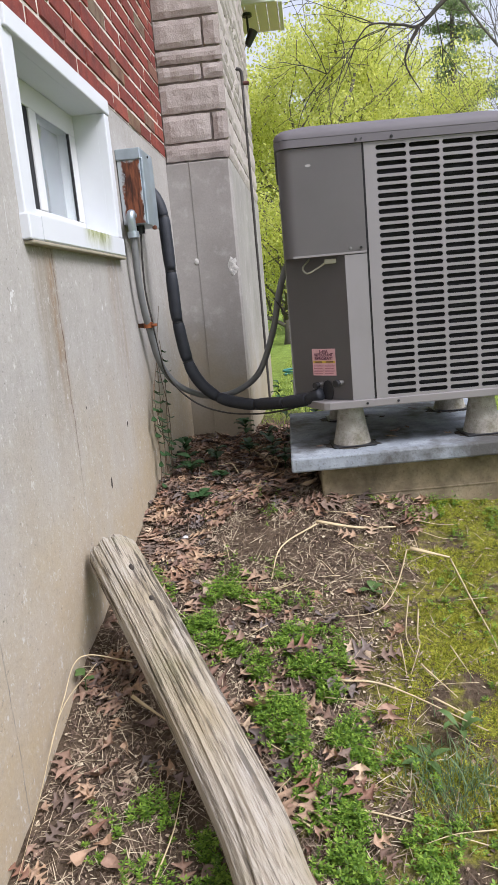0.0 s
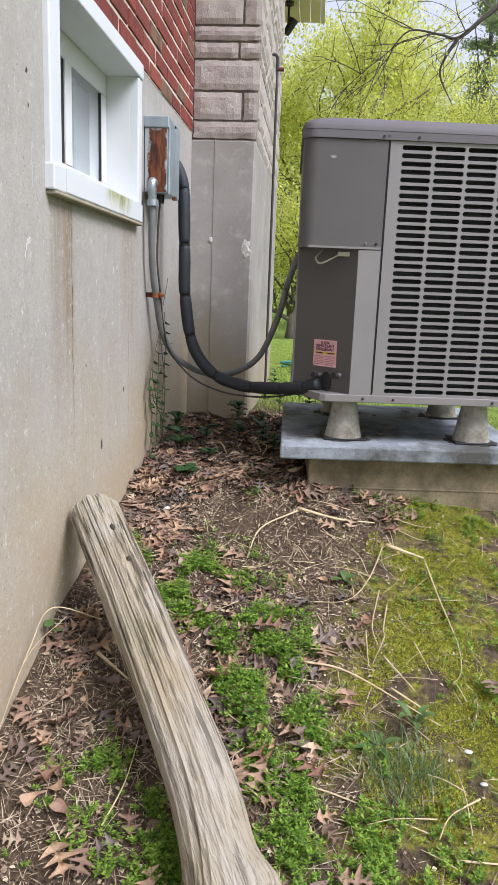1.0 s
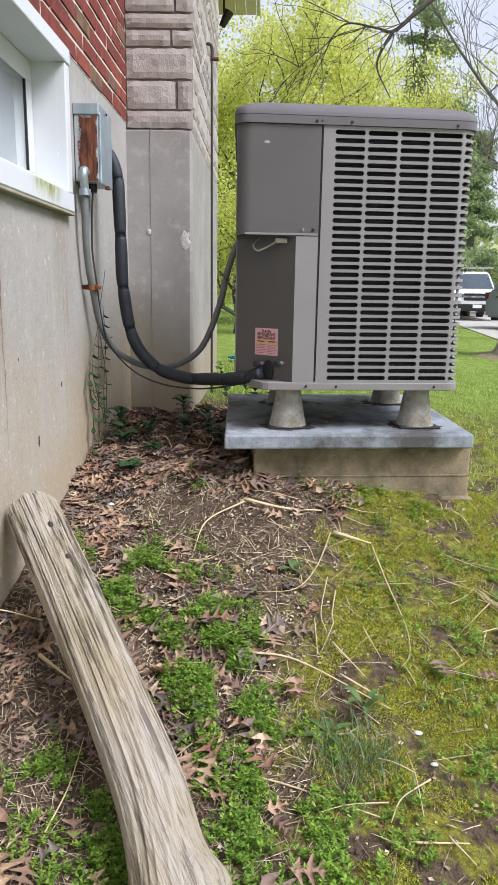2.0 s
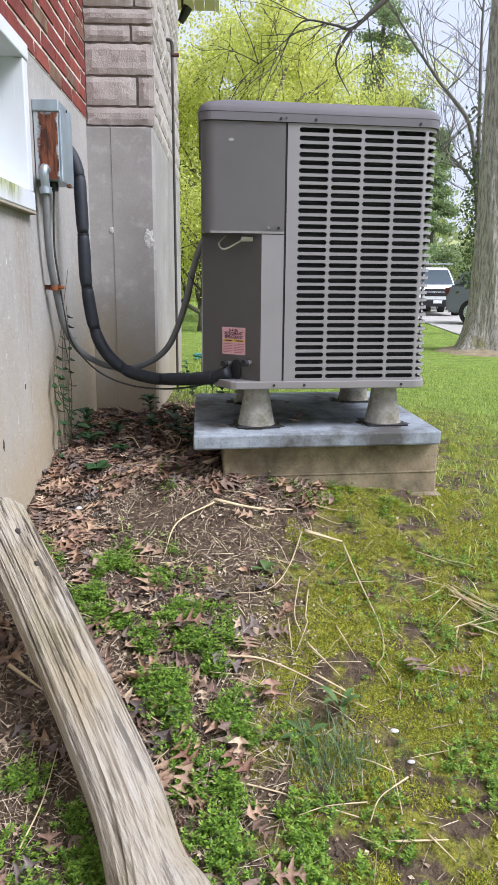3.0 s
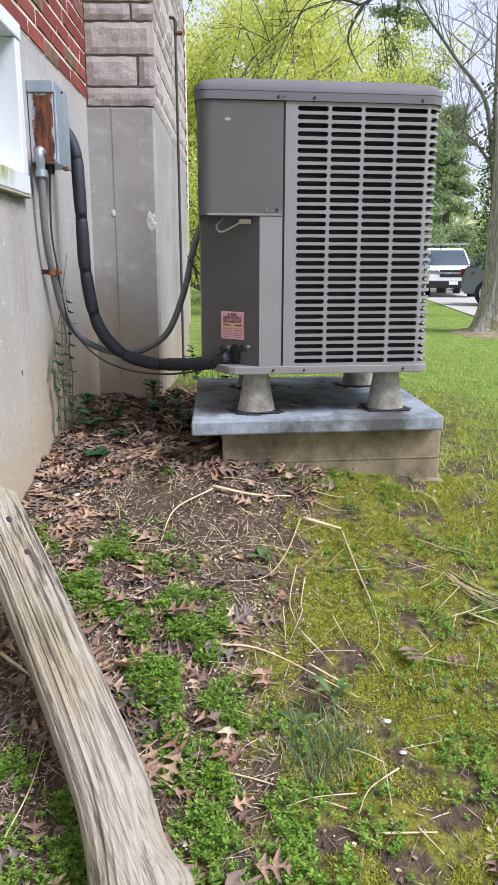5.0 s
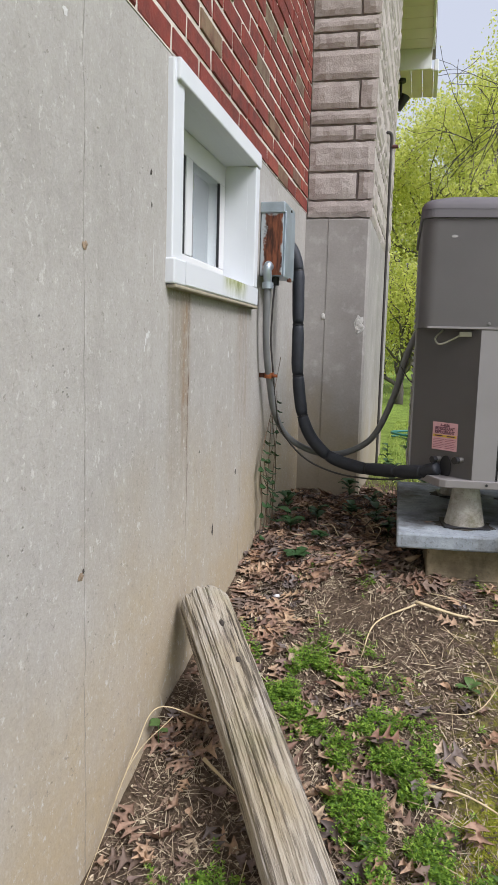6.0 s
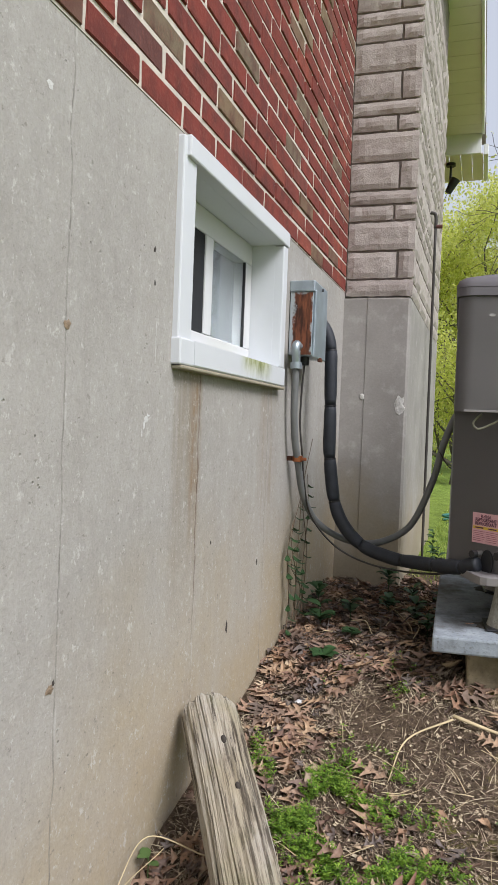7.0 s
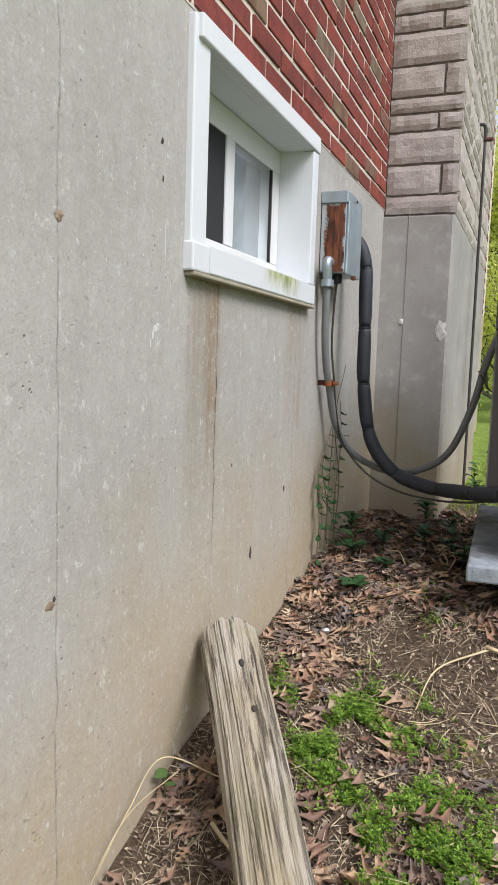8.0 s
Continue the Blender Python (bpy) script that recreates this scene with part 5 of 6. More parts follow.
# ---------------------------------------------------------------- driveway and parked vehicles
edge0 = [(5.9, 11.0), (6.04, 14.6), (6.8, 20.7), (7.6, 27.0), (8.6, 34.0), (9.6, 42.0)]
edge1 = [(13, 11.0), (13, 14.6), (13, 20.7), (13, 27.0), (14, 34.0), (15, 42.0)]
bm = bmesh.new()
rows = []
for (x0, y0), (x1, y1) in zip(edge0, edge1):
    rows.append([bm.verts.new((x0 + (x1 - x0) * i / 6, y0, -0.285)) for i in range(7)])
for a, b in zip(rows, rows[1:]):
    for i in range(6):
        bm.faces.new((a[i], a[i + 1], b[i + 1], b[i]))
for row in (rows[0],):
    low = [bm.verts.new((v.co.x, v.co.y, -0.5)) for v in row]
    for k in range(6):
        bm.faces.new((low[k], low[k + 1], row[k + 1], row[k]))
side = [bm.verts.new((r[0].co.x, r[0].co.y, -0.5)) for r in rows]
for k in range(len(rows) - 1):
    bm.faces.new((side[k], rows[k][0], rows[k + 1][0], side[k + 1]))
bmesh.ops.recalc_face_normals(bm, faces=bm.faces)
drive = part("driveway", bm, DRIVE)
tagged(drive, "pale concrete driveway beyond the lawn", "driveway", kind="structure")

WHITE_CAR = simple("white_car_paint", (0.80, 0.81, 0.83), 0.25, 0, 0.03, 3, 0)
GREY_CAR = simple("grey_car_paint", (0.17, 0.18, 0.20), 0.35, 0.0, 0.05, 3, 0)
CAR_GLASS = simple("dark_car_glass", (0.05, 0.06, 0.07), 0.08, 0, 0.1, 3, 0)
SHIELD = simple("windscreen_glass", (0.16, 0.20, 0.24), 0.08, 0, 0.1, 3, 0)
TYRE = simple("black_tyre", (0.015, 0.015, 0.016), 0.8, 0, 0.2, 20, 0.1)
CHROME = simple("dull_chrome", (0.55, 0.56, 0.58), 0.25, 0.9, 0.1, 10, 0)


def hull(profile, w0, w1, taper, bevel=0.04):
    """A side profile (x, z) across the width; taper narrows it towards its top."""
    bm = bmesh.new()
    zs = [z for _, z in profile]
    lo, hi = min(zs), max(zs)
    sides = []
    for s in (w0, w1):
        mid = (w0 + w1) / 2
        sides.append([bm.verts.new((x, mid + (s - mid) * (1 - taper * (z - lo) / (hi - lo)), z)) for x, z in profile])
    n = len(profile)
    bm.faces.new(sides[0])
    bm.faces.new(sides[1][::-1])
    for i in range(n):
        bm.faces.new((sides[0][i], sides[1][i], sides[1][(i + 1) % n], sides[0][(i + 1) % n]))
    bmesh.ops.recalc_face_normals(bm, faces=bm.faces)
    bmesh.ops.bevel(bm, geom=bm.edges[:], offset=bevel, segments=2, affect="EDGES")
    return bm


def vehicle(name, m, label, paint, body, cabin, glass, wheels, width, truck):
    t = thing(name, m, label, "truck" if truck else "car")
    hw = width / 2
    part("body", hull(body, -hw, hw, 0.06, 0.06), paint, t, "", True)
    cab = part("cabin", hull(cabin, -hw * 0.93, hw * 0.93, 0.2, 0.05), paint, t, "", True)
    part("side_window", hull(glass, -hw * 0.95, hw * 0.95, 0.13, 0.01), CAR_GLASS, cab, "dark side glass")
    for x in wheels:
        for s in (-1, 1):
            tyre = part("wheel", rod(0.36, 0.24, pose(x, s * (hw - 0.12) + 0.12, 0.36, 90), 28), TYRE, t, "black tyre with silver rim", True)
            part("rim", rod(0.23, 0.25, pose(x, s * (hw - 0.12) + 0.125, 0.36, 90), 20), CHROME, tyre, "", True)
    front = body[0][0]
    for s in (-1, 1):
        part("headlight", block(front - 0.20, front + 0.015, s * hw * 0.72 - 0.2, s * hw * 0.72 + 0.2, 0.82, 0.98, 0.03), CHROME, t, "clear headlight")
        part("mirror", block(0.72, 0.86, s * (hw + 0.10) - 0.09, s * (hw + 0.10) + 0.09, 1.08, 1.25, 0.03), paint if not truck else BLACK, t)
    part("grille", block(front - 0.1, front + 0.02, -hw * 0.5, hw * 0.5, 0.72, 0.98, 0.02), BLACK, t, "dark grille")
    part("grille_bar", block(front - 0.1, front + 0.03, -hw * 0.52, hw * 0.52, 0.83, 0.89, 0.01), CHROME, t)
    part("bumper", block(front - 0.12, front + 0.05, -hw * 0.95, hw * 0.95, 0.34, 0.60, 0.04), BLACK if truck else paint, t)
    part("number_plate", block(front + 0.04, front + 0.06, -0.16, 0.16, 0.46, 0.58, 0.005), WHITE_CAR, t, "blank pale plate")
    return t, cab


TB = [(2.70, 0.40), (2.70, 0.92), (2.55, 1.05), (1.15, 1.14), (-2.6, 1.10), (-2.7, 0.45)]
TC = [(1.20, 1.10), (0.45, 1.72), (0.2, 1.80), (-0.9, 1.80), (-1.05, 1.72), (-1.15, 1.10)]
TG = [(0.95, 1.18), (0.40, 1.66), (-0.85, 1.70), (-0.95, 1.18)]
truck, cab = vehicle("pickup_truck", pose(8.75, 27.6, -0.285, 0, 0, -97), "white pickup truck parked on the driveway facing the lawn", WHITE_CAR, TB, TC, TG, (1.75, -1.65), 1.92, True)
bm = bmesh.new()
bm.faces.new([bm.verts.new(p) for p in ((1.17, -0.80, 1.15), (1.17, 0.80, 1.15), (0.50, 0.68, 1.71), (0.50, -0.68, 1.71))])
bmesh.ops.solidify(bm, geom=bm.faces[:], thickness=-0.02)
part("windscreen", bm, SHIELD, cab, "blue-grey windscreen")
part("ladder_rack", block(-0.9, -0.8, -1.1, 1.1, 1.94, 2.0, 0.01), CHROME, truck, "pale roof rack bar")
for s in (-1, 1):
    part("rack_post", block(-0.88, -0.82, s * 0.72 - 0.02, s * 0.72 + 0.02, 1.76, 1.945), CHROME, truck)
SB = [(2.25, 0.32), (2.28, 0.78), (2.0, 0.98), (1.05, 1.08), (-2.15, 1.12), (-2.25, 0.70), (-2.18, 0.34)]
SC = [(1.10, 1.05), (0.25, 1.55), (-0.2, 1.63), (-1.5, 1.60), (-1.85, 1.48), (-2.1, 1.10)]
SG = [(0.85, 1.12), (0.20, 1.50), (-1.45, 1.52), (-1.75, 1.40), (-1.85, 1.14)]
suv, cab = vehicle("parked_suv", pose(9.35, 18.75, -0.285, 0, 0, -40), "grey sport utility car parked on the driveway", GREY_CAR, SB, SC, SG, (1.42, -1.42), 1.84, False)

bm = bmesh.new()
bm.faces.new([bm.verts.new(p) for p in ((-2.115, -0.66, 1.14), (-2.115, 0.66, 1.14), (-1.885, 0.58, 1.48), (-1.885, -0.58, 1.48))])
bmesh.ops.solidify(bm, geom=bm.faces[:], thickness=0.03)
part("rear_window", bm, CAR_GLASS, cab, "dark rear glass")
for sgn in (-1, 1):
    part("tail_light", block(-2.27, -2.1, sgn * 0.74 - 0.12, sgn * 0.74 + 0.12, 0.86, 1.04, 0.02), simple("red_lens", (0.12, 0.02, 0.02), 0.3) if sgn < 0 else bpy.data.materials["red_lens"], suv, "red tail light")

# ---------------------------------------------------------------- ground cover
def oak_leaf(length, lobes, curl, seed):
    rnd = random.Random(seed)
    n = 26
    verts, faces = [], []
    ph = rnd.uniform(0, 1)
    bend = rnd.uniform(-0.3, 0.3)
    for i in range(n + 1):
        t = i / n
        envelope = 0.42 * math.sin(math.pi * min(1, t * 0.90 + 0.06)) ** 0.7
        wave = 0.5 + 0.5 * math.cos(2 * math.pi * (t * lobes + ph * 0.3))
        wv = envelope * (0.13 + 0.87 * wave ** 2.4)
        if t < 0.14:
            wv = 0.012
        if i == n:
            wv = 0.01
        x = length * (t - 0.5)
        off = length * bend * 0.25 * (t - 0.5) ** 2
        curl_in = curl * 0.65
        zc = curl_in * length * (0.6 * (t - 0.5) ** 2 + 0.04 * math.sin(9 * t + ph * 6))
        for s in (-1, -0.5, 0, 0.5, 1):
            asym = 1 + 0.18 * math.sin(7 * t + s * 2 + ph * 9)
            ww = wv * length * s * asym
            verts.append((x + abs(ww) * 0.35 * (1 if t > 0.2 else 0), off + ww, zc + curl_in * abs(s) ** 2 * length * 0.16 * envelope * 3 + rnd.uniform(-1, 1) * 0.0012))
    for i in range(n):
        for k in range(4):
            a = i * 5 + k
            faces.append((a, a + 1, a + 6, a + 5))
    return verts, faces


def leaf_brown(per):
    m, nt, b = nodemat("dead_oak_leaf", 0.7, 0, 0.3)
    v = coords(nt, "obj")
    n = noisy(nt, v, 45, 5, 0.65)
    c = ramp(nt, per(nt), [(0, (0.10, 0.062, 0.045)), (0.14, (0.35, 0.225, 0.155)), (0.26, (0.11, 0.085, 0.07)), (0.40, (0.31, 0.21, 0.15)), (0.54, (0.45, 0.31, 0.19)), (0.66, (0.21, 0.11, 0.07)), (0.78, (0.19, 0.16, 0.145)), (0.86, (0.10, 0.08, 0.07)), (0.94, (0.52, 0.40, 0.27)), (1, (0.31, 0.20, 0.13))])
    c = blend(nt, ramp(nt, n, [(0.45, 0.0), (0.70, 0.65)]), c, (0.085, 0.055, 0.038))
    nt.links.new(c, b.inputs["Base Color"])
    relief(nt, b, n, 0.3, 0.003)
    return m


LEAF, LEAF_LITTER = leaf_brown(chance), leaf_brown(island)
SHAPES = [oak_leaf(L, lob, cu, s) for L, lob, cu, s in ((0.105, 3.4, 0.5, 1), (0.085, 2.7, 0.9, 2), (0.12, 3.8, 0.3, 3), (0.075, 0.4, 0.9, 4), (0.095, 3.1, -0.5, 5), (0.07, 2.6, 1.1, 6), (0.11, 3.5, 0.7, 7), (0.09, 3.3, 1.3, 8))]
LEAF_MESH = []
for vs, fs in SHAPES:
    me = bpy.data.meshes.new("leaf")
    me.from_pydata(vs, [], fs)
    me.materials.append(LEAF)
    me.polygons.foreach_set("use_smooth", [True] * len(fs))
    LEAF_MESH.append(me)


PAD_INV = PADM.inverted()


def free(x, y, margin=0.03):
    """Clear of wall, chimney, plinth and log."""
    if x < 0.012 or (x < 0.33 and 2.0 < y < 4.1):
        return False
    q = PAD_INV @ Vector((x, y, 0.25))
    if -0.212 - margin < q.x < 0.60 + margin and -margin < q.y < 0.9 + margin:
        return False
    return True


def log_gap(x, y):
    a, b = Vector((LOG_LOW.x, LOG_LOW.y)), Vector((LOG_HIGH.x, LOG_HIGH.y))
    t = max(0, min(1, (Vector((x, y)) - a).dot(b - a) / (b - a).length_squared))
    return (Vector((x, y)) - a.lerp(b, t)).length


def bump2(x, y, cx, cy, rx, ry):
    return math.exp(-((x - cx) / rx) ** 2 - ((y - cy) / ry) ** 2)


def litter_density(x, y):
    d = 0.006 + 0.026 * (1 - ease(x, 0.75, 0.95))
    d += 1.0 * ease(y, 0.55, 1.0) * (1 - ease(x, 0.55, 0.8))
    d += 0.95 * bump2(x, y, 0.16, 0.62, 0.15, 0.40)
    d += 0.34 * bump2(x, y, 0.18, -0.28, 0.20, 0.35) + 0.5 * bump2(x, y, 0.10, -0.05, 0.10, 0.10)
    d += 0.32 * bump2(x, y, 0.45, 0.10, 0.20, 0.30)
    d += 0.36 * bump2(x, y, 0.62, -0.25, 0.14, 0.28) + 0.30 * bump2(x, y, 0.50, -0.02, 0.10, 0.25)
    d += 0.55 * bump2(x, y, 0.85, 0.76, 0.22, 0.09)
    d += 0.08 * bump2(x, y, 0.75, 0.15, 0.25, 0.2)
    d -= 0.5 * bump2(x, y, 0.42, 0.66, 0.13, 0.14)
    return d


def ground_tilt(x, y):
    e = 0.03
    return Vector((-(gz(x + e, y) - gz(x - e, y)) / (2 * e), -(gz(x, y + e) - gz(x, y - e)) / (2 * e), 1)).normalized()


def lay(x, y, rnd, lift, lean=16):
    up = ground_tilt(x, y).to_track_quat("Z", "Y").to_matrix().to_4x4()
    return Matrix.Translation((x, y, gz(x, y) + lift)) @ up @ pose(0, 0, 0, rnd.gauss(0, lean), rnd.gauss(0, lean), rnd.uniform(0, 360))


rnd = random.Random(101)
spots = []
while len(spots) < 1600:
    x, y = rnd.uniform(0.015, 1.45), rnd.uniform(-0.85, 2.3)
    if free(x, y, 0.0) and rnd.random() < litter_density(x, y):
        spots.append((x, y))
NEAR = sorted(spots, key=lambda p: abs(p[1] - 0.1) + 0.2 * p[0])[:295]
first_leaf = None
for x, y in NEAR:
    sc = rnd.uniform(0.45, 0.95)
    ob = new("oak_leaf", rnd.choice(LEAF_MESH))
    ob.matrix_world = lay(x, y, rnd, rnd.uniform(0.006, 0.018), 13) @ Matrix.Scale(sc, 4)
    tagged(ob, "dry curled brown oak leaf lying on the soil", "leaf", "fallen oak leaves")
# larger leaves lying on top of the weeds and moss
for x, y, sc, rz in ((1.16, -0.08, 0.7, 20), (0.71, -0.33, 0.75, 70), (0.71, -0.37, 0.8, 150), (0.79, -0.18, 0.9, 100), (0.4, 0.09, 0.9, 10), (0.58, 0.04, 0.8, 140), (1.28, -0.08, 0.6, 60), (0.79, -0.6, 0.75, 30), (0.74, -0.64, 0.8, 110)):
    ob = new("oak_leaf", LEAF_MESH[int(rz) % 3])
    ob.matrix_world = lay(x, y, rnd, 0.030, 5) @ pose(0, 0, 0, 0, 0, rz) @ Matrix.Scale(sc, 4)
    tagged(ob, "large dry brown oak leaf resting on green weeds", "leaf", "fallen oak leaves")
vs, fs = [], []
picked = set(NEAR)
for x, y in spots:
    if (x, y) in picked:
        continue
    sv, sf = rnd.choice(SHAPES)
    m = lay(x, y, rnd, rnd.uniform(0.003, 0.024), 13) @ Matrix.Scale(rnd.uniform(0.42, 0.95), 4)
    b0 = len(vs)
    vs += [tuple(m @ Vector(p)) for p in sv]
    fs += [tuple(b0 + i for i in f) for f in sf]
carpet = raw("leaf_litter", vs, fs, LEAF_LITTER, None, "carpet of brown oak leaves along the wall", True)
tagged(carpet, category="leaf litter", kind="stuff")

rnd = random.Random(88)
for k in range(16):
    u, v = rnd.uniform(-0.22, 0.50), rnd.uniform(0.0, 0.75)
    if min(abs(u + 0.084), abs(u - 0.405)) < 0.10 and (abs(v - 0.11) < 0.1 or abs(v - 0.66) < 0.1):
        continue
    ob = new("oak_leaf", rnd.choice(LEAF_MESH))
    ob.matrix_world = PADM @ pose(u + 0.072 * v, v, 0.060, rnd.gauss(0, 8), rnd.gauss(0, 8), rnd.uniform(0, 360)) @ Matrix.Scale(rnd.uniform(0.3, 0.55), 4)
    tagged(ob, "small dark dry leaf blown onto the pad", "leaf", "leaves on the pad")

# fine crumbs: bits of leaf, twig and stem
CRUMB = leafy("litter_crumbs", [(0, (0.05, 0.035, 0.025)), (0.35, (0.13, 0.09, 0.065)), (0.6, (0.27, 0.20, 0.14)), (0.8, (0.40, 0.33, 0.22)), (1, (0.55, 0.47, 0.33))], 0.8)
vs, fs = [], []
rnd = random.Random(55)
n = 0
while n < 42000:
    x, y = rnd.uniform(0.012, 1.7), rnd.uniform(-1.0, 2.0)
    if not free(x, y, 0) or rnd.random() > (0.6 + litter_density(x, y)) * (1 - 0.82 * ease(x - 0.12 * y, 0.72, 1.0)):
        continue
    n += 1
    ln = rnd.choice((0.005, 0.008, 0.012, 0.016, 0.03, 0.05, 0.07, 0.09)) * rnd.uniform(0.6, 1.3)
    wd = rnd.uniform(0.0009, 0.0018) if ln > 0.014 else ln * rnd.uniform(0.3, 0.8)
    m = lay(x, y, rnd, rnd.uniform(0.001, 0.008), 14)
    b0 = len(vs)
    for p in ((-ln / 2, -wd / 2, 0), (0.1 * ln, -wd * 0.7, 0.002), (ln / 2, wd * 0.2, 0), (-0.1 * ln, wd * 0.7, 0.0015)):
        vs.append(tuple(m @ Vector(p)))
    fs.append((b0, b0 + 1, b0 + 2, b0 + 3))
crumbs = raw("litter_crumbs", vs, fs, CRUMB, None, "crumbled leaf bits and short dry stems on soil")
tagged(crumbs, category="leaf litter", kind="stuff")

# weeds
WEED = leafy("chickweed_green", [(0, (0.04, 0.09, 0.012)), (0.3, (0.12, 0.22, 0.03)), (0.7, (0.19, 0.33, 0.035)), (1, (0.32, 0.46, 0.07))], 0.5, 0.3)
PATCHES = [(0.30, 0.17, 0.06, 200), (0.34, 0.27, 0.09, 240), (0.45, 0.13, 0.10, 320), (0.47, -0.08, 0.05, 220), (0.55, 0.10, 0.09, 320), (0.53, -0.17, 0.05, 200), (0.58, -0.02, 0.11, 900), (0.64, -0.16, 0.10, 700), (0.66, -0.27, 0.09, 500), (0.19, 0.36, 0.09, 170), (0.26, 0.25, 0.07, 110), (0.40, 0.36, 0.12, 190), (0.50, 0.25, 0.12, 170), (0.98, 0.77, 0.13, 240), (1.20, 0.80, 0.12, 150), (0.73, -0.44, 0.11, 600), (0.80, -0.55, 0.14, 420), (0.41, -0.47, 0.045, 420), (0.46, -0.60, 0.05, 460), (0.26, -0.42, 0.06, 70), (0.22, -0.52, 0.08, 50), (0.43, 0.02, 0.05, 130), (0.36, 0.10, 0.05, 90), (0.35, 0.86, 0.08, 70), (0.42, 0.78, 0.08, 50), (0.70, -0.30, 0.10, 330), (1.30, -0.05, 0.18, 420), (1.45, 0.10, 0.18, 420), (1.12, 0.62, 0.18, 300), (1.25, -0.40, 0.22, 420), (1.05, 0.30, 0.2, 160), (1.40, 0.45, 0.2, 260), (0.95, -0.58, 0.16, 170), (0.30, -0.70, 0.10, 120)]
vs, fs = [], []
rnd = random.Random(7)
for cx, cy, rr, cnt in PATCHES:
    for k in range(int(cnt * (1.3 if cx < 0.9 else 0.75))):
        x, y = rnd.gauss(cx, rr * 0.62), rnd.gauss(cy, rr * 0.62)
        if noise.noise((x * 12, y * 12, 1.5)) < 0.19 - 0.26 * rnd.random():
            continue
        if not free(x, y, 0.0) or log_gap(x, y) < 0.045:
            continue
        z0, hgt = gz(x, y), rnd.uniform(0.012, 0.042)
        lean = Vector((rnd.gauss(0, 0.35), rnd.gauss(0, 0.35), 1)).normalized()
        tiers = rnd.randint(2, 4)
        for j in range(tiers):
            c = Vector((x, y, z0)) + lean * hgt * (j + 1) / tiers
            size = rnd.uniform(0.006, 0.0145) * (1.1 - 0.16 * j)
            a0 = rnd.uniform(0, 6.28)
            for q in range(4):
                a = a0 + q * 1.571 + rnd.gauss(0, 0.25)
                o = Vector((math.cos(a), math.sin(a), rnd.uniform(0.05, 0.7))).normalized()
                s = Vector((-math.sin(a), math.cos(a), 0)) * size * 0.23
                b0 = len(vs)
                vs += [tuple(c), tuple(c + o * size * 0.55 + s), tuple(c + o * size), tuple(c + o * size * 0.55 - s)]
                fs.append((b0, b0 + 1, b0 + 2, b0 + 3))
weeds = raw("chickweed", vs, fs, WEED, None, "low bright green chickweed patches on the bank")
tagged(weeds, category="weeds", kind="stuff")

# moss: short upright tufts
MOSS = leafy("moss_tufts", [(0, (0.13, 0.17, 0.018)), (0.4, (0.33, 0.36, 0.035)), (0.85, (0.56, 0.56, 0.07)), (0.94, (0.40, 0.34, 0.09)), (1, (0.24, 0.16, 0.06))], 0.8, 0.25)
vs, fs = [], []
rnd = random.Random(8)
n = 0
while n < 230000:
    x, y = rnd.uniform(0.65, 1.75), rnd.uniform(-0.7, 0.95)
    lim = 0.84 + 0.12 * y + 0.22 * noise.noise((x * 3, y * 3, 2.0))
    if x < lim or not free(x, y, 0.0) or noise.noise((x * 7, y * 7, 5.0)) < -0.06 + 0.30 * rnd.random() - 0.12:
        n += 0.2
        continue
    n += 1
    z0 = gz(x, y)
    h, s = rnd.uniform(0.003, 0.009) * (1 + 0.8 * noise.noise((x * 24, y * 24, 3.0))), rnd.uniform(0.0007, 0.0018)
    a = rnd.uniform(0, 6.28)
    dx, dy = math.cos(a) * s, math.sin(a) * s
    b0 = len(vs)
    vs += [(x - dx, y - dy, z0 + h * 0.3), (x + dx, y + dy, z0 + h * 0.2), (x + rnd.gauss(0, 0.005), y + rnd.gauss(0, 0.005), z0 + h)]
    fs.append((b0, b0 + 1, b0 + 2))
moss = raw("moss", vs, fs, MOSS, None, "yellow-green moss carpet on the bank")
tagged(moss, category="moss", kind="stuff")

# grass: a blue-green tuft on the bank, and the lawn
GRASS = leafy("lawn_grass", [(0, (0.15, 0.22, 0.035)), (0.5, (0.30, 0.40, 0.07)), (1, (0.50, 0.56, 0.16))], 0.6, 0.35)
TUFT = leafy("blue_green_grass", [(0, (0.10, 0.17, 0.08)), (1, (0.24, 0.33, 0.16))], 0.6, 0.3)


def blades(name, places, material, rnd, hmin, hmax, wide, label):
    vs, fs = [], []
    for x, y in places:
        z0, h, a = gz(x, y), rnd.uniform(hmin, hmax), rnd.uniform(0, 6.28)
        dx, dy = math.cos(a) * wide, math.sin(a) * wide
        lx, ly = rnd.gauss(0, h * 0.6), rnd.gauss(0, h * 0.6)
        b0 = len(vs)
        vs += [(x - dx, y - dy, z0), (x + dx, y + dy, z0), (x + dx * 0.6 + lx * 0.4, y + dy * 0.6 + ly * 0.4, z0 + h * 0.6), (x - dx * 0.6 + lx * 0.4, y - dy * 0.6 + ly * 0.4, z0 + h * 0.6), (x + lx, y + ly, z0 + h * 0.92)]
        fs += [(b0, b0 + 1, b0 + 2, b0 + 3), (b0 + 3, b0 + 2, b0 + 4)]
    ob = raw(name, vs, fs, material, None, label)
    return tagged(ob, category="grass", kind="stuff")


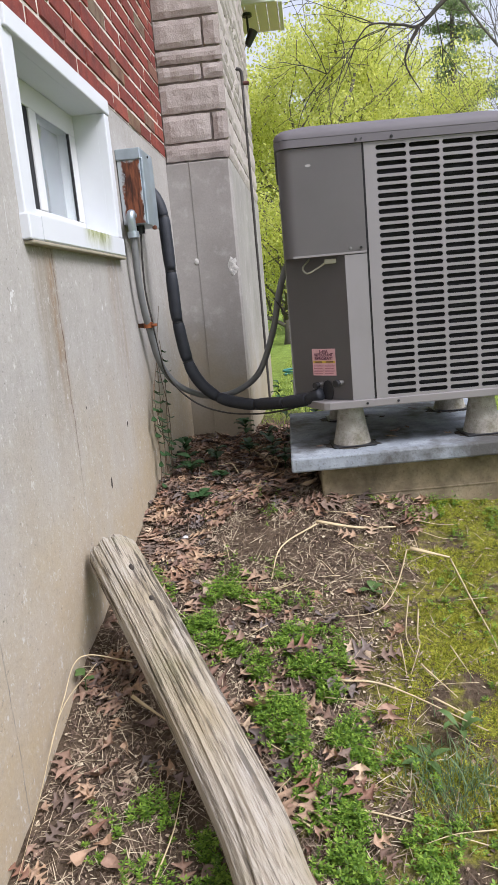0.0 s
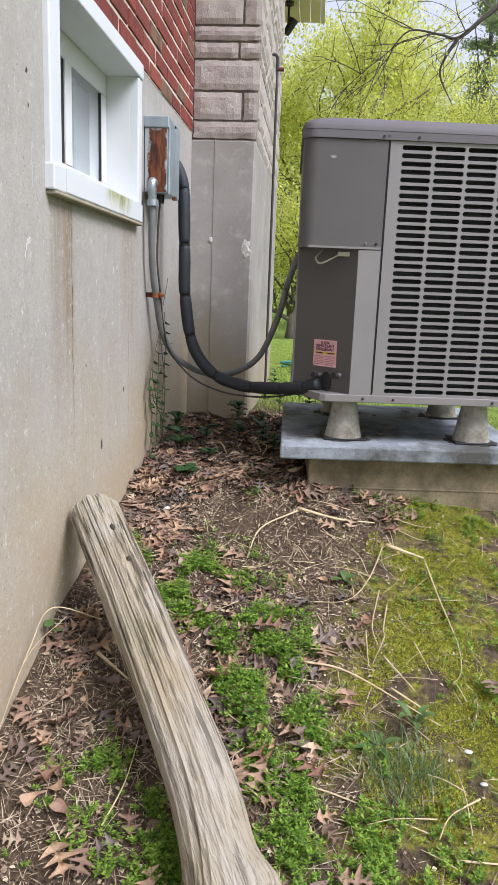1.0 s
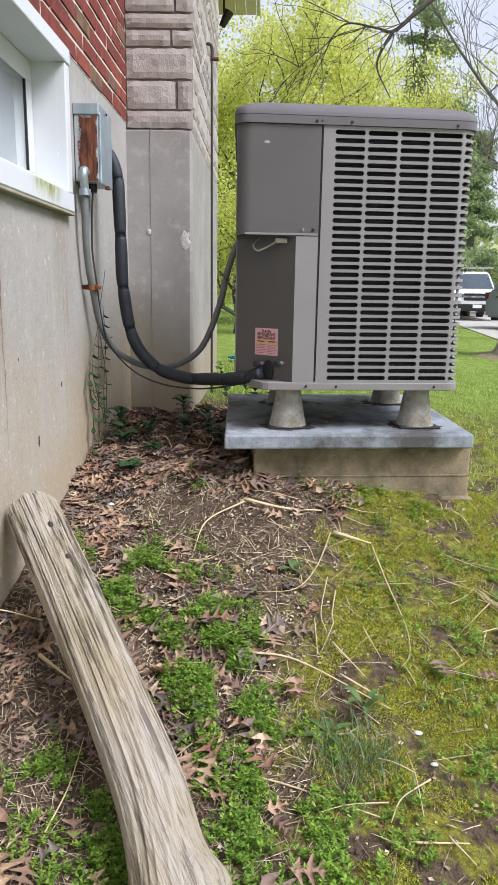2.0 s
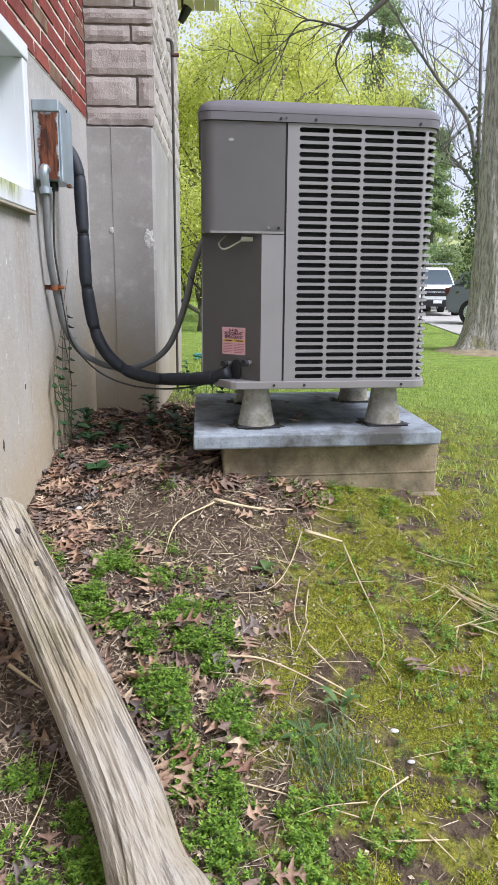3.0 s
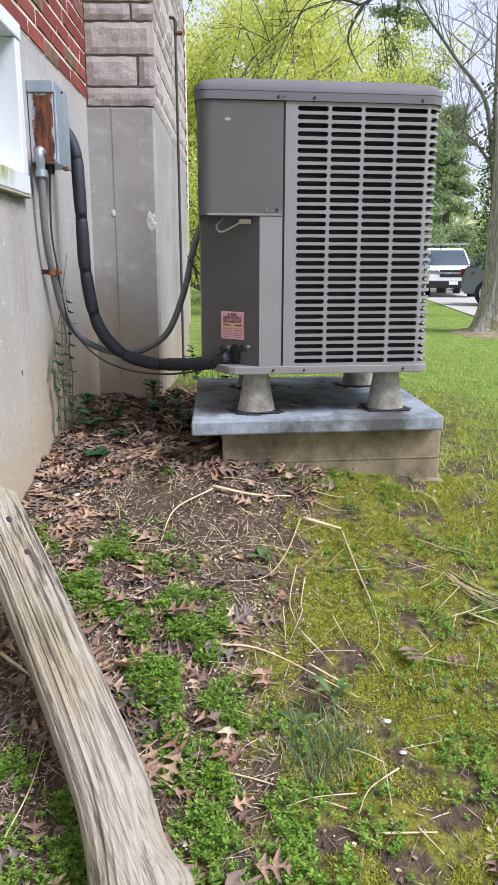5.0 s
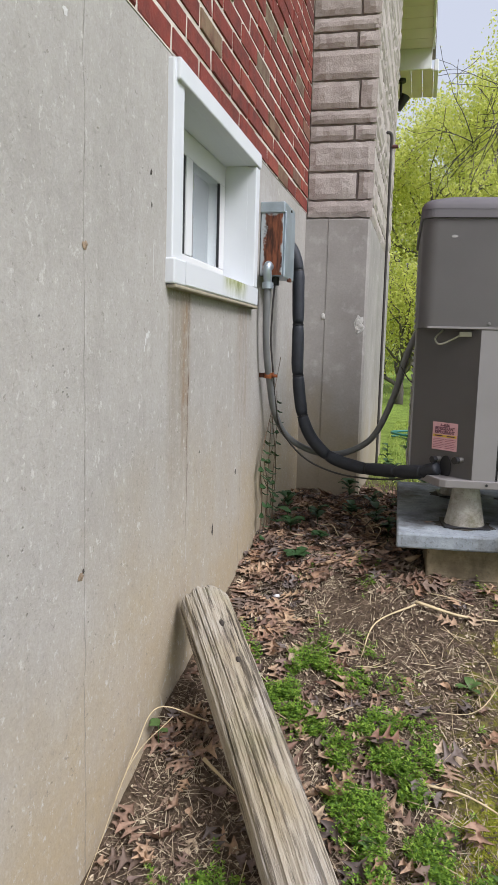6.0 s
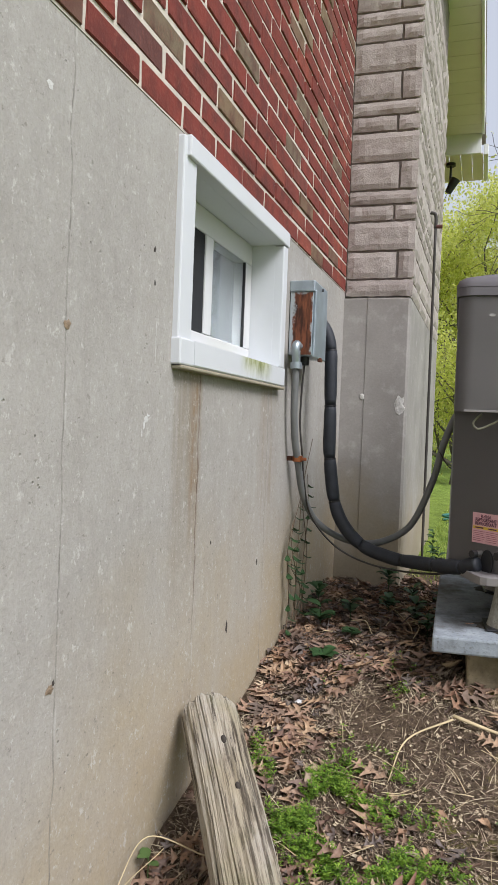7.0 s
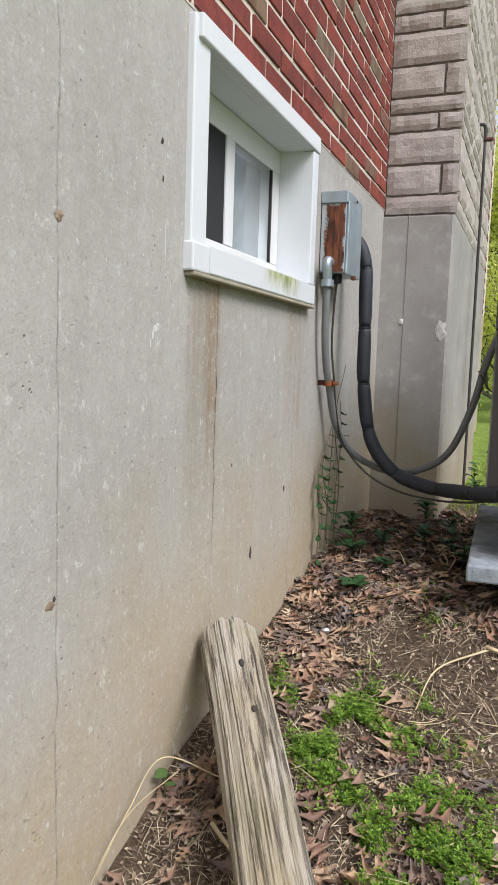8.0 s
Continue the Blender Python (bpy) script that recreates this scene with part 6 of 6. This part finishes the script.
rnd = random.Random(9)
places = [(rnd.gauss(0.92, 0.055), rnd.gauss(-0.33, 0.055)) for k in range(420)] + [(rnd.gauss(1.25, 0.2), rnd.gauss(-0.15, 0.2)) for k in range(160)]
blades("grass_tuft", places, TUFT, rnd, 0.025, 0.06, 0.0013, "tuft of blue-green grass among moss")
places = []
while len(places) < 40000:
    d = rnd.uniform(0, 1) ** 1.8 * 9
    x, y = 1.35 + rnd.uniform(0, 1) ** 0.8 * (0.6 + d * 0.75), -0.6 + d
    if free(x, y, 0.02) and rnd.random() < 0.15 + ease(x, 1.3, 1.9):
        places.append((x, y))
for k in range(9000):
    x, y = rnd.uniform(0.34, 1.6), rnd.uniform(2.3, 7.5)
    if free(x, y):
        places.append((x, y))
blades("lawn_grass", places, GRASS, rnd, 0.015, 0.045, 0.0026, "mown green lawn grass beside the pad")

# straw
STRAW = simple("dry_straw", (0.52, 0.42, 0.25), 0.65, 0, 0.25, 20, 0.1)
STRAWS = [
    ([(0.93, 0.54), (0.87, 0.33), (0.8, 0.21), (0.69, 0.17)], 0.0036),
    ([(0.94, 0.54), (1.06, 0.5)], 0.0075),
    ([(1.06, 0.49), (1.08, 0.29), (1.1, 0.09), (1.09, -0.02), (1.06, -0.07)], 0.0032),
    ([(0.9, 0.29), (0.87, 0.13), (0.88, 0.05)], 0.0036),
    ([(0.92, 0.24), (0.9, 0.12), (0.9, 0.08), (0.86, -0.04)], 0.0036),
    ([(0.85, 0.1), (0.85, -0.04)], 0.0032),
    ([(0.89, -0.0), (0.96, -0.12)], 0.003),
    ([(0.68, -0.07), (0.8, -0.09), (1.01, -0.21)], 0.0034),
    ([(0.9, -0.12), (0.99, -0.18)], 0.0032),
    ([(0.59, -0.41), (0.72, -0.4), (0.95, -0.46)], 0.003),
    ([(0.53, -0.39), (0.66, -0.48)], 0.0028),
    ([(1.0, -0.51), (1.12, -0.51)], 0.003),
]
STRAWS += [
    ([(1.08, -0.5), (1.12, -0.56)], 0.0026),
    ([(1.07, -0.38), (1.0, -0.43), (0.97, -0.48)], 0.0022),
    ([(0.64, 0.66), (0.78, 0.64), (0.91, 0.66)], 0.0062),
    ([(0.64, 0.65), (0.52, 0.55), (0.49, 0.39)], 0.0036),
    ([(1.39, 0.26), (1.26, 0.11)], 0.003),
    ([(1.33, 0.12), (1.29, 0.02)], 0.0028),
    ([(0.98, 0.08), (1.01, -0.06)], 0.0022),
    ([(1.36, 0.12), (1.44, 0.05)], 0.0034),
    ([(0.3, -0.57), (0.32, -0.47), (0.32, -0.34)], 0.0032),
    ([(0.16, -0.13), (0.25, -0.18)], 0.005),
]
rnd = random.Random(12)
for k in range(90):
    x, y, a, ln = rnd.uniform(0.3, 1.4), rnd.uniform(-0.6, 0.75), rnd.uniform(0, 6.28), rnd.uniform(0.03, 0.09)
    if free(x, y, 0.1) and log_gap(x, y) > 0.12:
        STRAWS.append(([(x, y), (x + math.cos(a) * ln, y + math.sin(a) * ln), (x + math.cos(a + 0.06) * ln * 1.8, y + math.sin(a + 0.06) * ln * 1.8)], rnd.uniform(0.0009, 0.0019)))
for k in range(13):
    a = -0.9 + rnd.gauss(0, 0.14)
    x, y, ln = 1.36 + rnd.gauss(0, 0.015), 0.28 + rnd.gauss(0, 0.02), rnd.uniform(0.12, 0.24)
    STRAWS.append(([(x, y), (x + math.cos(a) * ln * 0.5, y + math.sin(a) * ln * 0.5), (x + math.cos(a + 0.1) * ln, y + math.sin(a + 0.1) * ln)], 0.0017))
for k, (pts, r) in enumerate(STRAWS):
    o = Vector((*pts[0], gz(*pts[0])))
    q = [Vector((x, y, gz(x, y) + 0.019 + 0.007 * math.sin(k + i))) - o for i, (x, y) in enumerate(pts)]
    ob = tube("straw", q, lambda t, r=r: r * (1 - 0.6 * t), STRAW, None, "", 6, 6, 0.55)
    ob.location = o
    tagged(ob, "dry pale straw stalk bent across the moss" if len(pts) > 2 else "short dry pale straw stalk on the ground", "straw", "dry straws")
# two arching stalks against the wall
for pts in ([(0.15, -0.06, -0.02), (0.04, -0.12, 0.03), (0.02, -0.22, -0.03), (0.015, -0.33, -0.10)], [(0.07, -0.10, 0.0), (0.03, -0.26, -0.03), (0.02, -0.42, -0.14), (0.03, -0.60, -0.20)]):
    ob = tube("straw", [tuple(Vector(p) - Vector(pts[0])) for p in pts], lambda t: 0.0018 * (1 - 0.6 * t), STRAW, None, "", 6, 8, 0.6)
    ob.location = pts[0]
    tagged(ob, "long dry straw stalk arching against the wall", "straw", "dry straws")

# pale stones
PEBBLE = simple("pale_stone", (0.62, 0.62, 0.62), 0.7, 0, 0.2, 30, 0.3)
for x, y, r in ((1.07, -0.245, 0.008), (1.09, -0.325, 0.007), (0.175, 0.66, 0.012)):
    bm = ball(r, Matrix.Diagonal((1.3, 0.9, 0.55, 1)), 8)
    for v in bm.verts:
        v.co *= 1 + 0.2 * noise.noise(v.co * 90)
    ob = part("pebble", bm, PEBBLE, None, "", True)
    ob.location = (x, y, gz(x, y) + r * 0.4)
    tagged(ob, "small pale stone on bare soil", "stone", "pale stones")

# broad-leaved plants and the vine at the wall foot
BROAD = leafy("broad_leaf_green", [(0, (0.06, 0.12, 0.035)), (1, (0.13, 0.21, 0.065))], 0.45, 0.2)
DARKLEAF = leafy("dark_ivy_green", [(0, (0.018, 0.05, 0.018)), (0.7, (0.04, 0.09, 0.03)), (1, (0.10, 0.15, 0.05))], 0.45, 0.15)


def broad_leaf(verts, faces, base, a, length, width, lift):
    o, s = Vector((math.cos(a), math.sin(a), 0)), Vector((-math.sin(a), math.cos(a), 0))
    b0 = len(verts)
    for t, wv in ((0, 0.08), (0.25, 0.7), (0.5, 1.0), (0.78, 0.72), (1.0, 0.05)):
        c = base + o * length * t + Vector((0, 0, lift * length * math.sin(t * 2.2)))
        for q in (-1, 0, 1):
            verts.append(tuple(c + s * width * wv * 0.5 * q + Vector((0, 0, 0.12 * width * abs(q)))))
    for i in range(4):
        for k in range(2):
            p = b0 + i * 3 + k
            faces.append((p, p + 1, p + 4, p + 3))


def rosette(x, y, n, length, width, lift, material, label, seed, height=0.0):
    rnd = random.Random(seed)
    t = thing("weed_plant", pose(x, y, gz(x, y)), label, "plant")
    for k in range(n):
        vs, fs = [], []
        up = Vector((0, 0, height * rnd.uniform(0.4, 1)))
        broad_leaf(vs, fs, up, k * 6.28 / n + rnd.uniform(-0.4, 0.4), length * rnd.uniform(0.7, 1.1), width * rnd.uniform(0.8, 1.1), lift * rnd.uniform(0.5, 1.2))
        raw("leaf", vs, fs, material, t, "", True)
        if height:
            vs, fs = [], []
            tube_into(vs, fs, [Vector((0, 0, 0)), up], [0.0016, 0.0012], 5)
            raw("stalk", vs, fs, material, t)


rosette(0.86, -0.27, 5, 0.06, 0.02, 0.35, BROAD, "low broad-leaved green weed in the moss", 1)
rosette(0.80, 0.33, 6, 0.05, 0.024, 0.5, BROAD, "small broad-leaved green weed on soil", 2)
rosette(0.95, -0.20, 5, 0.06, 0.02, 0.7, BROAD, "low broad-leaved green weed in the moss", 3)
rosette(0.03, -0.09, 3, 0.035, 0.026, 0.3, BROAD, "bright green seedling beside the wall", 4, 0.075)
rosette(0.56, -0.24, 5, 0.025, 0.016, 0.5, BROAD, "tiny round-leaved green weed on soil", 5, 0.02)
rosette(0.20, 0.90, 6, 0.06, 0.05, 0.4, DARKLEAF, "dark green ivy plant in leaf litter", 6, 0.03)
rosette(0.13, 1.16, 8, 0.065, 0.055, 0.4, DARKLEAF, "dark green ivy plant at the wall foot", 7, 0.10)
rosette(0.26, 1.10, 6, 0.05, 0.045, 0.4, DARKLEAF, "dark green ivy plant at the wall foot", 8, 0.05)
rosette(0.52, 1.25, 8, 0.05, 0.04, 0.5, DARKLEAF, "dark green ivy plant beside the pad", 9, 0.14)
rosette(0.60, 1.42, 8, 0.05, 0.04, 0.5, DARKLEAF, "dark green ivy plant beside the pad", 10, 0.12)
rosette(0.42, 1.75, 8, 0.05, 0.04, 0.5, DARKLEAF, "dark green ivy plant at the chimney foot", 11, 0.10)

for k, (x, y, h) in enumerate(((0.46, 1.42, 0.10), (0.56, 1.62, 0.15), (0.66, 1.95, 0.22), (0.50, 2.15, 0.20), (0.60, 2.45, 0.24), (0.44, 2.70, 0.22), (0.74, 2.30, 0.22), (0.34, 1.55, 0.07), (0.22, 1.30, 0.12), (0.09, 1.30, 0.16), (0.30, 1.85, 0.10), (0.55, 3.0, 0.26), (0.70, 2.8, 0.24))):
    rosette(x, y, 11, 0.055, 0.042, 0.45, DARKLEAF, "dark green ivy sprawling over leaf litter", 40 + k, h)
rnd = random.Random(61)
for k in range(34):
    x, y = rnd.uniform(0.10, 0.60), rnd.uniform(1.0, 1.95)
    a, ln = rnd.uniform(0, 6.28), rnd.uniform(0.05, 0.15)
    o = Vector((x, y, gz(x, y) + 0.02))
    q = [Vector((0, 0, 0)), Vector((math.cos(a) * ln * 0.5, math.sin(a) * ln * 0.5, rnd.uniform(0.01, 0.05))), Vector((math.cos(a + 0.4) * ln, math.sin(a + 0.4) * ln, rnd.uniform(0.0, 0.07)))]
    if free(x, y, 0.02) and free(x + q[2].x, y + q[2].y, 0.02):
        ob = tube("twig", q, lambda t: 0.0024 * (1 - 0.5 * t), TWIG if k % 3 else STRAW, None, "", 5, 4)
        ob.location = o
        tagged(ob, "thin dry twig lying in the leaf litter", "twig", "twigs in the litter")

vine = thing("wall_vine", pose(0.01, 1.10, 0.15), "thin creeping vine with small green leaves up the wall", "vine")
rnd = random.Random(3)
for y0, z1, sway in ((-0.05, 0.42, 0.02), (0.02, 0.50, 0.05), (0.10, 0.62, -0.03), (0.17, 0.72, 0.06), (0.22, 0.58, -0.05), (0.05, 0.36, 0.10)):
    pts = [(0.012, y0, -0.03), (0.016, y0 + sway, z1 * 0.35), (0.012, y0 - sway * 0.5, z1 * 0.7), (0.022, y0 + sway, z1)]
    tube("stem", pts, lambda t: 0.0022 * (1 - 0.5 * t), simple("vine_stem", (0.16, 0.11, 0.07), 0.8) if "vine_stem" not in bpy.data.materials else bpy.data.materials["vine_stem"], vine, "", 5, 6)
    q = smooth_path(pts, 8)
    if z1 > 0.6:
        continue
    for k in range(2, len(q) - 1, 2):
        vs, fs = [], []
        broad_leaf(vs, fs, q[k], rnd.uniform(-1.4, 1.4), rnd.uniform(0.028, 0.046), rnd.uniform(0.018, 0.028), -0.4)
        raw("leaf", vs, fs, DARKLEAF, vine, "", True)

# garden hose glimpsed behind the chimney
hose = tube("garden_hose", [(0, 0, 0), (0.15, 0.1, 0.01), (0.3, -0.05, 0.02), (0.15, -0.15, 0.03), (0.0, 0.0, 0.04), (0.2, 0.12, 0.05), (0.34, 0.0, 0.06)], 0.012, simple("teal_hose", (0.03, 0.16, 0.13), 0.5), None, "", 8, 8)
hose.location = (0.36, 5.4, gz(0.36, 5.4) + 0.012)
tagged(hose, "coiled teal garden hose beyond the chimney", "hose")

# ---------------------------------------------------------------- bricks of the upper wall
def brick_mesh(length, seed, material):
    """One brick lying against the wall, slightly worn; local origin at its low near end on the wall face."""
    rnd = random.Random(seed)
    bm = block(-0.05, 0.0055, 0.0, length, 0.0, 0.0560, 0.003, None, 1)
    for v in bm.verts:
        v.co += Vector((rnd.uniform(-0.0015, 0.0015), rnd.uniform(-0.002, 0.002), rnd.uniform(-0.0012, 0.0012)))
    return finish(bm, "brick", material)


WHOLE = [brick_mesh(0.2005, s, BRICK) for s in range(6)]
COURSE, UNIT = 0.0677, 0.213
rnd = random.Random(71)
rest_v, rest_f = [], []
for c in range(36):
    z = Z_BRICK + 0.006 + c * COURSE
    y = -0.403 - UNIT * 16 + (UNIT / 2 if c % 2 else 0.0) + rnd.uniform(-0.006, 0.006)
    while y < 8.6:
        near = c < 24 and -0.95 < y < Y_CHIM - 0.16
        end = y + 0.203
        if Y_CHIM - 0.21 < y < Y_CHIM + 0.01 and end > Y_CHIM:
            end = Y_CHIM - 0.002
        if Y_CHIM <= y < Y_CHIM + YL:
            y += UNIT
            continue
        jx, jz = rnd.uniform(-0.002, 0.002), rnd.uniform(-0.001, 0.001)
        if near and end - y > 0.2:
            ob = new("brick", WHOLE[rnd.randrange(6)])
            ob.parent = brick_wall
            ob.location = (jx, y, z + jz)
        elif end - y > 0.02:
            b0 = len(rest_v)
            rest_v += [(xx, yy, zz) for xx in (-0.05, 0.004 + jx) for yy in (y, end) for zz in (z, z + 0.0575)]
            rest_f += [tuple(b0 + i for i in f) for f in ((4, 6, 7, 5), (0, 4, 5, 1), (2, 3, 7, 6), (1, 5, 7, 3), (0, 2, 6, 4))]
        y += UNIT
rest = raw("bricks_above", rest_v, rest_f, BRICKS, brick_wall)
tagged(rest, kind="stuff")
